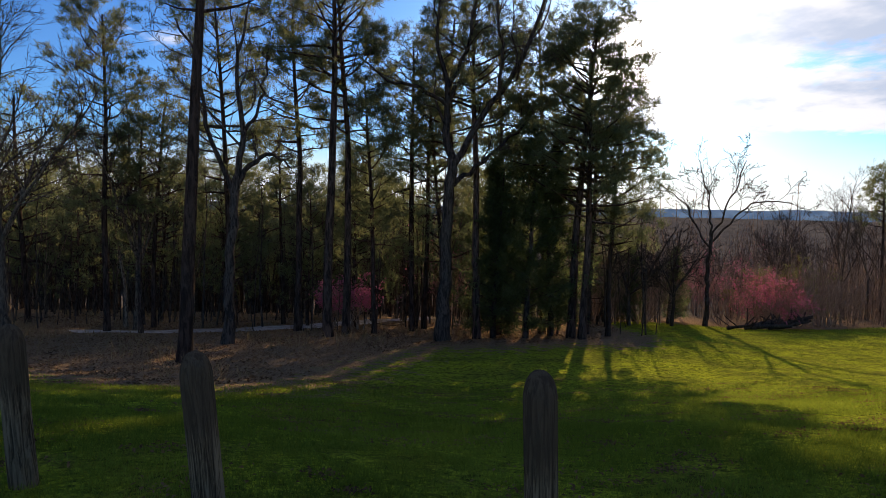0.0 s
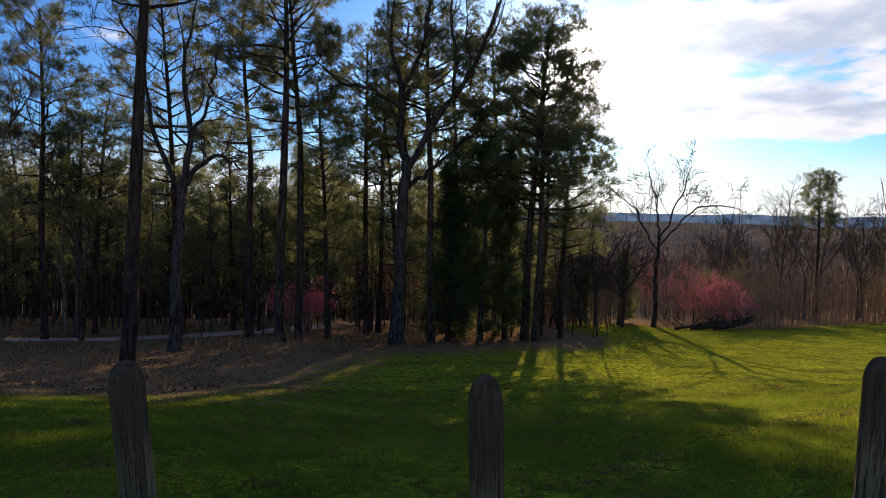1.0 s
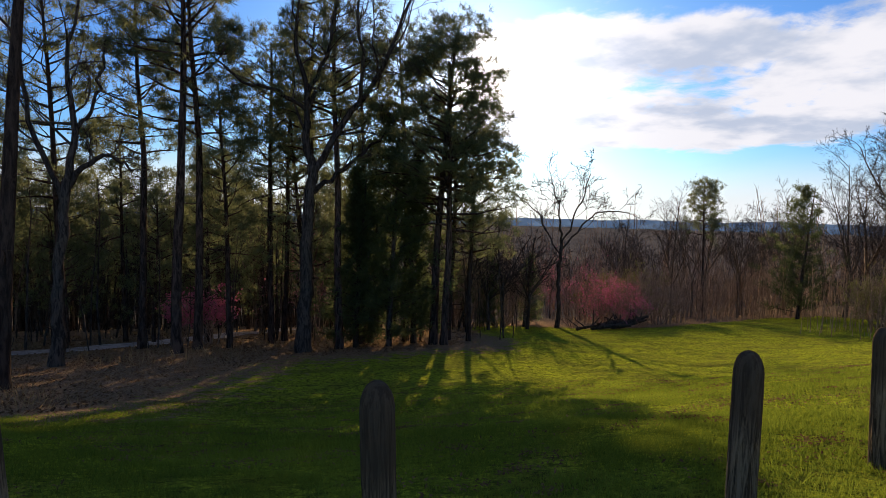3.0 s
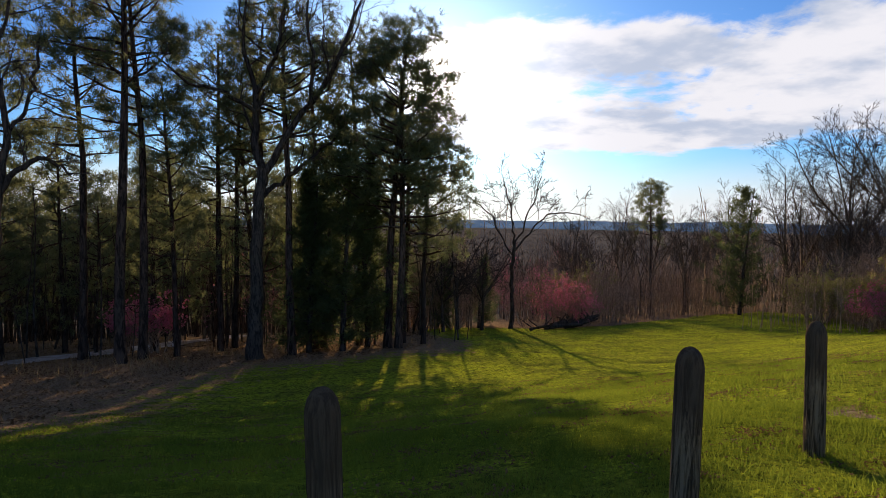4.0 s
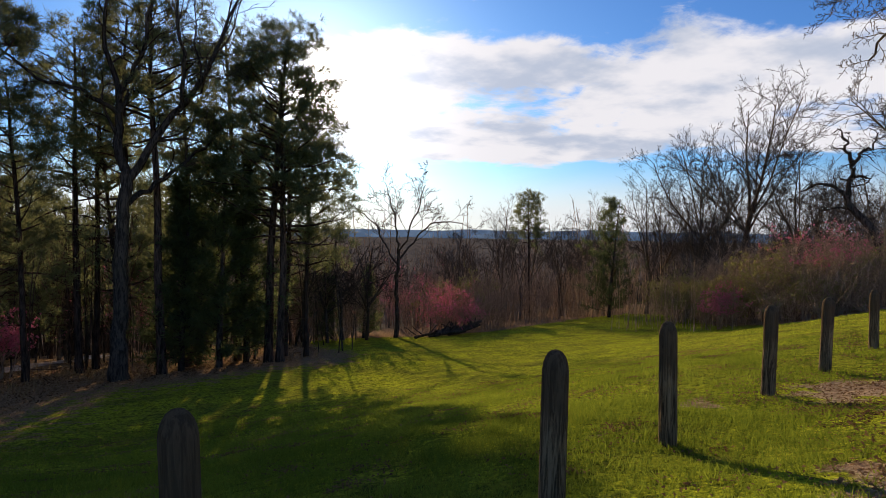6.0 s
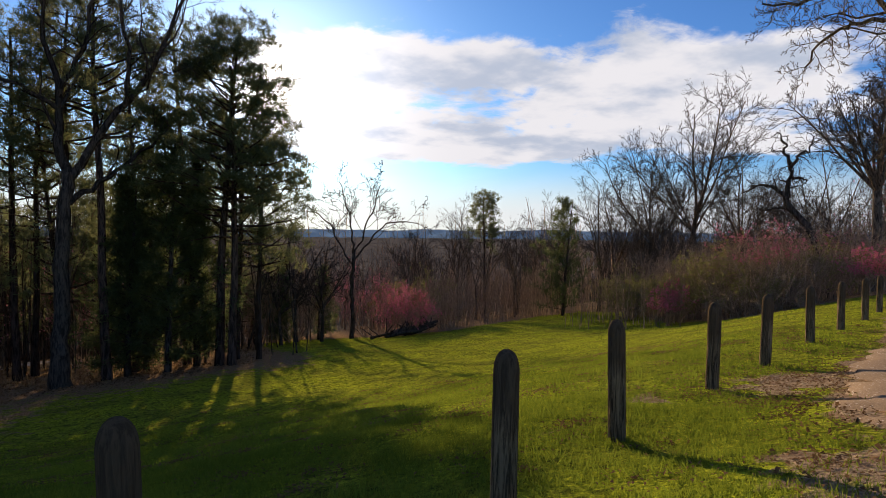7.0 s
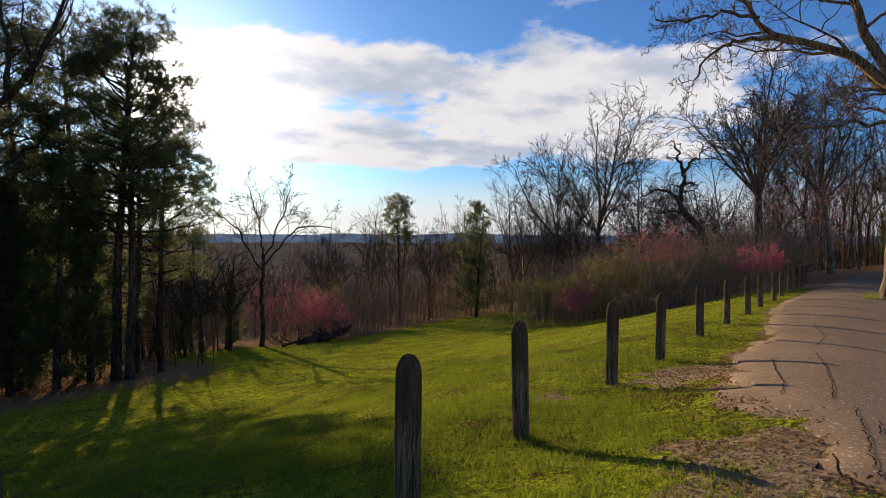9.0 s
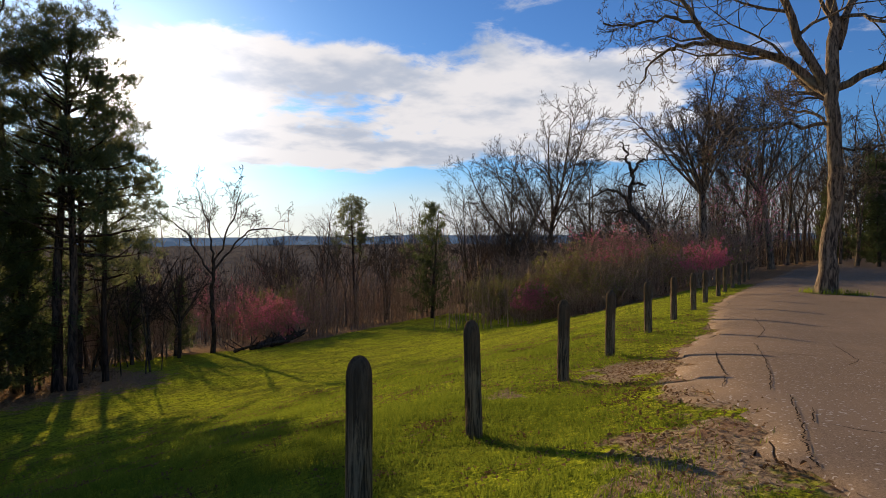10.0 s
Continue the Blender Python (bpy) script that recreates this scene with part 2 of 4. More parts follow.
# ---- mesh helpers ----
class Tubes:
    """Gathers tapered tubes and loose triangles as arrays, for one mesh."""

    def __init__(self):
        self.v, self.f, self.count = [], [], 0

    def tube(self, points, radii, sides):
        p = np.asarray(points, float)
        r = np.asarray(radii, float)
        k = len(p)
        d = np.gradient(p, axis=0)
        d /= np.linalg.norm(d, axis=1, keepdims=True) + 1e-9
        ref = np.array([1.0, 0, 0]) if abs(d[:, 0]).mean() < 0.7 else np.array([0, 1.0, 0])
        a = np.cross(d, ref)
        a /= np.linalg.norm(a, axis=1, keepdims=True) + 1e-9
        b = np.cross(d, a)
        th = np.arange(sides) * 2 * np.pi / sides
        ring = p[:, None] + r[:, None, None] * (np.cos(th)[None, :, None] * a[:, None] + np.sin(th)[None, :, None] * b[:, None])
        i, j = np.meshgrid(np.arange(k - 1), np.arange(sides), indexing="ij")
        i, j = i.ravel(), j.ravel()
        q = (j + 1) % sides
        base = self.count
        f1 = np.stack([i * sides + j, (i + 1) * sides + j, i * sides + q], 1) + base
        f2 = np.stack([i * sides + q, (i + 1) * sides + j, (i + 1) * sides + q], 1) + base
        self.v.append(ring.reshape(-1, 3))
        self.f += [f1, f2]
        self.count += k * sides

    def tris(self, verts):
        """verts: n x 3 x 3, loose triangles."""
        k = len(verts)
        self.v.append(np.reshape(verts, (-1, 3)))
        self.f.append(np.arange(3 * k).reshape(k, 3) + self.count)
        self.count += 3 * k

    def blade(self, rng, q, w):
        """A twig too fine to be round: three slim triangles along five points."""
        d = q[4] - q[0]
        s = np.cross(d, rng.normal(size=3))
        s *= w / (np.linalg.norm(s) + 1e-9)
        self.tris(np.array([[q[0] - s, q[0] + s, q[2] + s * 0.7], [q[0] - s, q[2] + s * 0.7, q[2] - s * 0.7], [q[2] - s * 0.7, q[2] + s * 0.7, q[4]]]))

    def mesh(self, name, mat, smooth=False):
        return mesh_of(name, np.concatenate(self.v), np.concatenate(self.f), mat, smooth)


def mesh_of(name, v, f, mat, smooth=False):
    me = bpy.data.meshes.new(name)
    k = f.shape[1]
    me.vertices.add(len(v))
    me.vertices.foreach_set("co", np.ascontiguousarray(v, dtype=np.float32).ravel())
    me.loops.add(f.size)
    me.loops.foreach_set("vertex_index", np.ascontiguousarray(f, dtype=np.int32).ravel())
    me.polygons.add(len(f))
    me.polygons.foreach_set("loop_start", np.arange(0, f.size, k, dtype=np.int32))
    if smooth:
        me.polygons.foreach_set("use_smooth", np.ones(len(f), dtype=bool))
    me.update(calc_edges=True)
    me.materials.append(mat)
    return me


def thing(name, where, label, category, group="", turn=0.0, size=1.0):
    ob = new(name)
    ob.matrix_world = pose(*where, 0, 0, turn) @ Matrix.Scale(size, 4)
    return tagged(ob, label, category, group)


def part(name, mesh, parent, label=""):
    ob = new(name, mesh)
    ob.parent = parent
    return tagged(ob, label)


# ---- ground ----
DROP_U = (0, 1, 3, 5, 7, 11.5, 16, 20, 24, 30, 40, 60, 100, 200, 500, 1500, 3000, 4700)
DROP_Z = (0, 0.12, 0.65, 1.25, 1.85, 2.85, 3.35, 3.85, 4.45, 5.2, 6.8, 10.5, 17, 28, 40, 46, 40, 34)


def fence_line(x):
    x = np.asarray(x, float)
    return np.where(x > -4, 2.0 + 0.29 * np.sqrt((np.minimum(x, 45) - 0.2) ** 2 + 0.8), 3.25)


def ground_z(x, y):
    x, y = np.asarray(x, float), np.asarray(y, float)
    u = (y - fence_line(x)) * 0.96
    crest = 0.16 - 0.75 * np.clip((x - 3) / 26, 0, 1.3)
    drop = sum(np.interp(u + o, DROP_U, DROP_Z) for o in (-1, -0.5, 0, 0.5, 1)) / 5
    lumps = 0.03 * np.sin(x * 1.3 + 0.7 * np.sin(y * 0.9)) * np.sin(y * 1.1 + 1) * np.clip(u - 0.5, 0, 1)
    q = np.clip(-u / 1.9, 0, 1)
    bank = (0.13 + 0.26 * np.clip((9.8 - x) / 4.8, 0, 1)) * q * q * (3 - 2 * q)
    return crest - drop + lumps + bank


def at(x, y, sink=0.0):
    return (x, y, float(ground_z(x, y)) - sink)


LAWN_EDGE = ((-30, 13), (-10.5, 14.6), (-5.8, 11), (-3.7, 10.9), (-2.6, 17), (-0.3, 22), (2.5, 22), (6.4, 23.4), (9.2, 30.5),
             (10, 38), (13.5, 35.5), (17, 31.2), (20, 31.5), (26, 34), (32, 37), (37, 37.5), (35, 30), (30, 24.5), (25, 17.5), (22.5, 13.6),
             (25, 11.6), (27.5, 10.3), (26, 8.8), (19.2, 7.15), (15.1, 6.0), (10.3, 4.05), (8.2, 3.6), (6.2, 2.8),
             (5.2, 2.35), (4.75, 2.0), (4.38, 1.66), (4.5, 1.4), (4.3, 1.25), (4.0, 1.33), (3.45, 1.1), (3.25, 0.7), (3.1, 0.0), (1.5, -0.9), (-8, -1.2), (-30, -1))
ROAD_EDGE = ((-30, -1.2), (-8, -1.2), (1.5, -0.9), (3.1, 0.0), (3.25, 0.7), (3.45, 1.1), (4.0, 1.33), (4.3, 1.25), (4.5, 1.4), (4.38, 1.66), (4.75, 2.0), (5.2, 2.35), (6.2, 2.8), (8.2, 3.6), (10.3, 4.05),
             (15.1, 6.0), (19.2, 7.15), (28, 9.1), (40, 11.6), (60, 13.5))
ROAD_FAR = ((-30, -9), (-8, -9), (1.5, -9), (4, -9), (6, -8.5), (10, -8.5), (16, -7.5), (22, -5), (28, -2), (34, 1.0), (40, 3.5), (48, 5.8), (60, 8))


def edge_distance(px, py, poly):
    """Distance to a closed outline, positive inside."""
    best = np.full(px.shape, 1e9)
    inside = np.zeros(px.shape, bool)
    for (ax, ay), (bx, by) in zip(poly, poly[1:] + poly[:1]):
        t = np.clip(((px - ax) * (bx - ax) + (py - ay) * (by - ay)) / ((bx - ax) ** 2 + (by - ay) ** 2), 0, 1)
        best = np.minimum(best, np.hypot(px - ax - t * (bx - ax), py - ay - t * (by - ay)))
        if ay != by:
            inside ^= ((ay > py) != (by > py)) & (px < (bx - ax) * (py - ay) / (by - ay) + ax)
    return np.where(inside, best, -best)


def line_distance(px, py, line):
    best = np.full(px.shape, 1e9)
    for (ax, ay), (bx, by) in zip(line, line[1:]):
        t = np.clip(((px - ax) * (bx - ax) + (py - ay) * (by - ay)) / ((bx - ax) ** 2 + (by - ay) ** 2), 0, 1)
        best = np.minimum(best, np.hypot(px - ax - t * (bx - ax), py - ay - t * (by - ay)))
    return best


def build_ground():
    def axis(lo, hi, step, far):
        mid = np.arange(lo, hi, step)
        out = step * np.cumsum(1.16 ** np.arange(1, 80))
        out = out[out < far]
        return np.concatenate([lo - out[::-1], mid, hi + out])
    xs, ys = axis(-26, 46, 0.36, 4500), axis(-9, 42, 0.36, 4600)
    gx, gy = np.meshgrid(xs, ys, indexing="ij")
    gz = ground_z(gx, gy)
    px, py = gx.ravel(), gy.ravel()
    k = len(ys)
    i, j = np.meshgrid(np.arange(len(xs) - 1), np.arange(k - 1), indexing="ij")
    a = (i * k + j).ravel()
    me = mesh_of("ground", np.stack([px, py, gz.ravel()], 1), np.stack([a, a + k, a + k + 1, a + 1], 1), GROUND, True)
    away = edge_distance(px, py, LAWN_EDGE)
    verge = py < fence_line(px) + 1.5
    lawn = np.clip(away / np.where(verge, 0.7, np.where(px < 8, 7.0, 2.4)) + np.where(verge, 0.55, np.where(px < 8, 0.36, 0.5)), 0, 1)
    lawn *= 1 - 0.8 * np.clip(1.35 - np.hypot((px - 7.6) / 2.2, (py - 26.5) / 4.5), 0, 1)
    dirt = np.clip(0.85 - line_distance(px, py, ROAD_EDGE[3:]) / np.clip(0.75 - 0.08 * px, 0.3, 0.5), 0, 1) * np.clip((px - 1) / 3, 0, 1)
    for cx, cy, r in ((6.7, 3.5, 0.6), (6.2, 3.3, 0.5), (3.6, 1.5, 0.5), (3.0, 1.2, 0.45), (3.4, 3.5, 0.25), (4.9, 3.9, 0.3)):
        dirt = np.maximum(dirt, np.clip(1.0 - np.hypot(px - cx, py - cy) / r * 0.6, 0, 0.85))
    valley = np.clip((py - fence_line(px) - 31) / 14, 0, 1) * np.clip((px - 4) / 10, 0, 1) + np.clip((py - fence_line(px) - 60) / 20, 0, 1)
    valley = np.clip(valley, 0, 1)
    under = edge_distance(px, py, ROAD_EDGE + ROAD_FAR[::-1]) > 0.7
    co = np.stack([px, py, gz.ravel() - 0.12 * under], 1)
    me.vertices.foreach_set("co", co.astype(np.float32).ravel())
    tone = me.color_attributes.new("zone", "FLOAT_COLOR", "POINT")
    tone.data.foreach_set("color", np.stack([lawn, dirt, valley, np.ones_like(lawn)], 1).astype(np.float32).ravel())
    return tagged(new("ground", me), "sloping green lawn giving way to brown leaf litter under trees", "ground", kind="structure")


build_ground()


def build_road():
    outline = ROAD_EDGE + ROAD_FAR[::-1]
    step = 0.22
    xs, ys = np.arange(-30, 60, step), np.arange(-9.5, 14, step)
    gx, gy = np.meshgrid(xs, ys, indexing="ij")

    def inside(x, y):
        rag = 0.1 * np.sin(x * 3.1 + 2 * np.sin(y * 2.3)) * np.sin(y * 3.7 + x) + 0.07 * np.sin(x * 7.9 + y * 5.3) + 0.04 * np.sin(x * 17 - y * 13)
        return edge_distance(x, y, outline) + rag
    d = inside(gx, gy)
    near = (d < 0) & (d > -step * 1.6)
    for _ in range(3):
        e = 0.02
        here = inside(gx, gy)
        dx = (inside(gx + e, gy) - here) / e
        dy = (inside(gx, gy + e) - here) / e
        size = np.maximum(dx * dx + dy * dy, 0.3)
        gx = np.where(near, gx - np.clip(here * dx / size, -0.2, 0.2), gx)
        gy = np.where(near, gy - np.clip(here * dy / size, -0.2, 0.2), gy)
    z = ground_z(gx, gy) + np.where(near, -0.05, 0.03)
    k = len(ys)
    ok = (d > -step * 1.6)
    i, j = np.meshgrid(np.arange(len(xs) - 1), np.arange(k - 1), indexing="ij")
    i, j = i.ravel(), j.ravel()
    use = ok[i, j] & ok[i + 1, j] & ok[i, j + 1] & ok[i + 1, j + 1]
    use &= (d[i, j] > 0) | (d[i + 1, j] > 0) | (d[i, j + 1] > 0) | (d[i + 1, j + 1] > 0)
    a = (i * k + j)[use]
    f = np.stack([a, a + k, a + k + 1, a + 1], 1)
    used, back = np.unique(f, return_inverse=True)
    v = np.stack([gx, gy, z], -1).reshape(-1, 3)[used]
    me = mesh_of("road", v, back.reshape(f.shape), ASPHALT, True)
    tagged(new("road", me), "cracked brown-grey asphalt park road with crumbling edge", "road", kind="structure")


build_road()


def build_cracks():
    """Long open cracks along the road, as thin dark fillings."""
    rng = np.random.default_rng(41)
    m, n = material("crack_filling")
    finish(n, solid(n, n.mix(n.noise(None, 40.0), (0.02, 0.015, 0.012), (0.06, 0.045, 0.034)), 1.0))
    for line in (((8.5, 2.81), (6.65, 2.07), (5.6, 1.69), (4.8, 1.43)), ((4.8, 1.32), (4.27, 1.11), (3.88, 0.98), (3.57, 0.87), (3.34, 0.76)),
                 ((7.55, 2.92), (6.27, 2.36), (5.46, 1.98), (4.82, 1.76)), ((4.53, 1.11), (4.11, 0.99)), ((9.5, 2.2), (7.6, 1.5), (6.9, 1.45)), ((12.5, 4.2), (10.4, 3.3), (8.9, 2.95))):
        p = np.array(line)
        k = 14 * (len(p) - 1)
        f = np.linspace(0, len(p) - 1, k)
        c = np.stack([np.interp(f, np.arange(len(p)), p[:, i]) for i in (0, 1)], 1) + rng.normal(size=(k, 2)) * 0.008
        d = np.gradient(c, axis=0)
        side = np.stack([-d[:, 1], d[:, 0]], 1) / (np.linalg.norm(d, axis=1, keepdims=True) + 1e-9)
        w = (0.0045 * rng.uniform(0.6, 1.2, k) * np.minimum(1, np.minimum(np.arange(k), np.arange(k)[::-1]) / 3))[:, None]
        v = np.concatenate([c - side * w, c + side * w])
        z = ground_z(v[:, 0], v[:, 1]) + 0.035
        q = np.arange(k - 1)
        me = mesh_of("crack", np.column_stack([v, z]), np.stack([q, q + 1, q + 1 + k, q + k], 1), m)
        tagged(new("road_crack", me), "dark open crack in the asphalt road", "crack", kind="structure")


build_cracks()


TRACK_LINE = ((-15, 24.4), (-12, 25.0), (-9.8, 26.0), (-7.9, 28.5), (-6.3, 30.0), (-4.4, 32.8), (-2.3, 38), (-1, 44))


def build_track():
    t = np.linspace(0, 7, 60)
    cx = np.interp(t, np.arange(8), [p[0] for p in TRACK_LINE])
    cy = np.interp(t, np.arange(8), [p[1] for p in TRACK_LINE])
    rows = []
    for w in np.linspace(-1.1, 1.1, 7):
        x, y = cx - w * 0.7, cy + w * 0.7 + 0.12 * np.sin(cx * 1.7 + w)
        rows.append(np.stack([x, y, ground_z(x, y) + (0.02 if abs(w) < 1.0 else -0.02)], 1))
    v = np.stack(rows, 1).reshape(-1, 3)
    i, j = np.meshgrid(np.arange(59), np.arange(6), indexing="ij")
    a = (i * 7 + j).ravel()
    me = mesh_of("footpath", v, np.stack([a, a + 7, a + 8, a + 1], 1), TRACK, True)
    tagged(new("footpath", me), "pale dirt track running through the wood", "path", kind="structure")


build_track()


# ---- posts ----
def post_mesh(seed, height=1.12, radius=0.066):
    rng = random.Random(seed)
    sides, v, f = 28, [], []
    tops = [(0, 1), (0.3, 1), (0.45, 1), (0.6, 1), (0.7, 1), (0.8, 1), (0.9, 1), (0.955, 1), (0.985, 0.93), (1.01, 0.8), (1.03, 0.6), (1.042, 0.36), (1.047, 0.12)]
    grooves = [(rng.uniform(0, 6.28), rng.uniform(0.1, 0.5), rng.uniform(0.5, 1.0), rng.uniform(0.004, 0.011)) for _ in range(9)]
    for h, s in tops:
        for k in range(sides):
            a = k * 2 * math.pi / sides
            r = radius * s * (1 + 0.05 * noise.noise(Vector((math.cos(a) * 1.5, math.sin(a) * 1.5, h * 2.5 + seed * 9.1))))
            r *= 1.05 - 0.05 * h
            for ga, lo, hi, deep in grooves:
                if lo < h < hi and abs((a - ga - 0.12 * math.sin(h * 9 + ga) + math.pi) % (2 * math.pi) - math.pi) < 0.14:
                    r -= deep * s
            v.append((r * math.cos(a), r * math.sin(a), h * height * 0.955))
    for i in range(len(tops) - 1):
        for k in range(sides):
            f.append((i * sides + k, i * sides + (k + 1) % sides, (i + 1) * sides + (k + 1) % sides, (i + 1) * sides + k))
    me = mesh_of("post", np.array(v), np.array(f), POST_WOOD, True)
    bm = bmesh.new()
    bm.from_mesh(me)
    top = [x for x in bm.verts if x.index >= (len(tops) - 1) * sides]
    bm.faces.new(top)
    bm.to_mesh(me)
    bm.free()
    return me


POSTS = ((-2.21, 3.17), (-0.94, 2.51), (0.415, 2.29), (2.1, 2.47), (3.63, 3.1), (5.8, 3.83), (7.54, 4.3), (10.1, 5.07), (12.3, 5.66), (14.55, 6.24),
         (16.9, 6.95), (19.4, 7.6), (21.6, 8.25), (24.0, 8.9), (26.3, 9.5), (28.5, 10.1), (31, 10.8))
POST_LEAN = {0: -3.0, 1: -5.0, 2: -2.0, 3: 1.5}
POST_MESHES = [post_mesh(k) for k in range(5)]
for k, (x, y) in enumerate(POSTS):
    rng = random.Random(k)
    ob = new("bollard", POST_MESHES[k % 5])
    ob.matrix_world = pose(x, y, float(ground_z(x, y)) - 0.24, rng.uniform(-1.2, 1.2), POST_LEAN.get(k, rng.uniform(-1.2, 1.8)), 0) @ pose(0, 0, 0, 0, 0, rng.uniform(0, 360)) @ Matrix.Diagonal((*((1, 1) if k < 4 else (0.93, 0.93) if k == 4 else (0.96, 0.96)), 1, 1))
    tagged(ob, "weathered round wooden post with domed top in the grass", "bollard", "posts along the road")


# ---- trees ----
def rand_dir(rng, d, spread):
    """A direction near d, off it by about spread (radians)."""
    d = np.asarray(d, float)
    d = d / np.linalg.norm(d)
    o = rng.normal(size=3)
    o -= d * (o @ d)
    o /= np.linalg.norm(o) + 1e-9
    return d * math.cos(spread) + o * math.sin(spread)


def stem(rng, start, d, length, segs, wander, lift):
    """A wandering line of points; lift bends it up (or down) as it goes."""
    p, out = np.array(start, float), [np.array(start, float)]
    d = np.array(d, float) / np.linalg.norm(d)
    for _ in range(segs):
        d = d + rng.normal(size=3) * wander + np.array([0, 0, lift])
        d /= np.linalg.norm(d)
        p = p + d * length / segs
        out.append(p.copy())
    return np.array(out)


def taper(r0, r1, n, power=1.0):
    return r1 + (r0 - r1) * (1 - np.linspace(0, 1, n)) ** power


def branch_out(rng, tubes, tips, pts, r0, level, deep, p):
    """Children along a limb, and theirs in turn, down to twigs."""
    count = p["count"][level]
    length = np.linalg.norm(np.diff(pts, axis=0), axis=1).sum()
    for c in range(count):
        f = p["from"] + (1 - p["from"]) * (c + rng.uniform(0.1, 0.9)) / count
        x = f * (len(pts) - 1)
        i = min(int(x), len(pts) - 2)
        start = pts[i] + (pts[i + 1] - pts[i]) * (x - i)
        d = rand_dir(rng, pts[i + 1] - pts[i], rng.uniform(*p["angle"]))
        d[2] += p["rise"]
        ln = length * rng.uniform(*p["ratio"]) * (1.15 - 0.45 * f)
        r = max(r0 * (1 - 0.62 * f) * 0.55, p["thin"])
        last = level == deep
        segs = 4 if last else 5
        q = stem(rng, start, d, ln, segs, p["wander"], p["lift"])
        if last:
            tubes.blade(rng, q, p["thin"])
            tips.append(q)
            for _ in range(p["spray"]):
                i = rng.integers(1, segs)
                tubes.blade(rng, stem(rng, q[i], rand_dir(rng, q[i + 1] - q[i], 0.6), ln * rng.uniform(0.3, 0.6), 4, 0.15, 0.03), p["thin"] * 0.7)
        else:
            tubes.tube(q, taper(r, p["thin"] * 0.6, segs + 1), 3 if level else 4)
            branch_out(rng, tubes, tips, q, r, level + 1, deep, p)


BARE = {"count": (11, 8, 6, 4), "from": 0.22, "angle": (0.5, 0.95), "rise": 0.05, "ratio": (0.3, 0.5), "thin": 0.0085, "wander": 0.13, "lift": 0.012, "spray": 2}


def bare_meshes(seed, height, radius, fork=0.33, limbs=5, spread=0.5, deep=2, bark=TWIG, trunk_bark=PALE_BARK, style=BARE, lean=(0.0, 0.0)):
    """Trunk with its boughs, and the branches with twigs, of a leafless tree."""
    rng = np.random.default_rng(seed)
    trunk, twigs, tips, boughs = Tubes(), Tubes(), [], []
    h = height * fork
    base = stem(rng, (0, 0, -0.35), (lean[0], lean[1], 1), h + 0.35, 7, 0.035, 0.01)
    radii = taper(radius, radius * 0.72, 8)
    radii[0], radii[1] = radius * 1.45, radius * 1.1
    trunk.tube(base, radii, 12)
    turn = rng.uniform(0, 6.28)
    for k in range(limbs):
        a = turn + k * 6.28 / limbs + rng.uniform(-0.4, 0.4)
        s = 0.12 if k == 0 else spread * rng.uniform(0.7, 1.25)
        d = np.array([math.cos(a) * math.sin(s) + lean[0], math.sin(a) * math.sin(s) + lean[1], math.cos(s)])
        start = base[-1] if k < 3 else base[-2]
        q = stem(rng, start, d, (height - h) * rng.uniform(0.72, 1.0) * (1.08 if k == 0 else 0.95), 8, 0.06, 0.012)
        r = radius * (0.52 if k < 2 else 0.36)
        bough = Tubes()
        bough.tube(q, taper(r, 0.02, 9), 8)
        boughs.append(("bough", bough.mesh("bough", trunk_bark, True)))
        branch_out(rng, twigs, tips, q, r, 0, deep, style)
    return [("trunk", trunk.mesh("trunk", trunk_bark, True)), *boughs, ("twig_crown", twigs.mesh("twig_crown", bark))]


def tuft(rng, centres, dirs, size, count, width):
    """Sprays of thin needles: count of them round each centre."""
    n = len(centres)
    d = np.repeat(dirs, count, 0) * 0.55 + rng.normal(size=(n * count, 3)) * 0.62
    d /= np.linalg.norm(d, axis=1, keepdims=True)
    c = np.repeat(centres, count, 0) + rng.normal(size=(n * count, 3)) * size * 0.22
    side = np.cross(d, rng.normal(size=(n * count, 3)))
    side /= np.linalg.norm(side, axis=1, keepdims=True) + 1e-9
    ln = size * rng.uniform(0.55, 1.15, (n * count, 1))
    w = width * rng.uniform(0.7, 1.3, (n * count, 1))
    return np.stack([c - side * w, c + side * w, c + d * ln], 1)


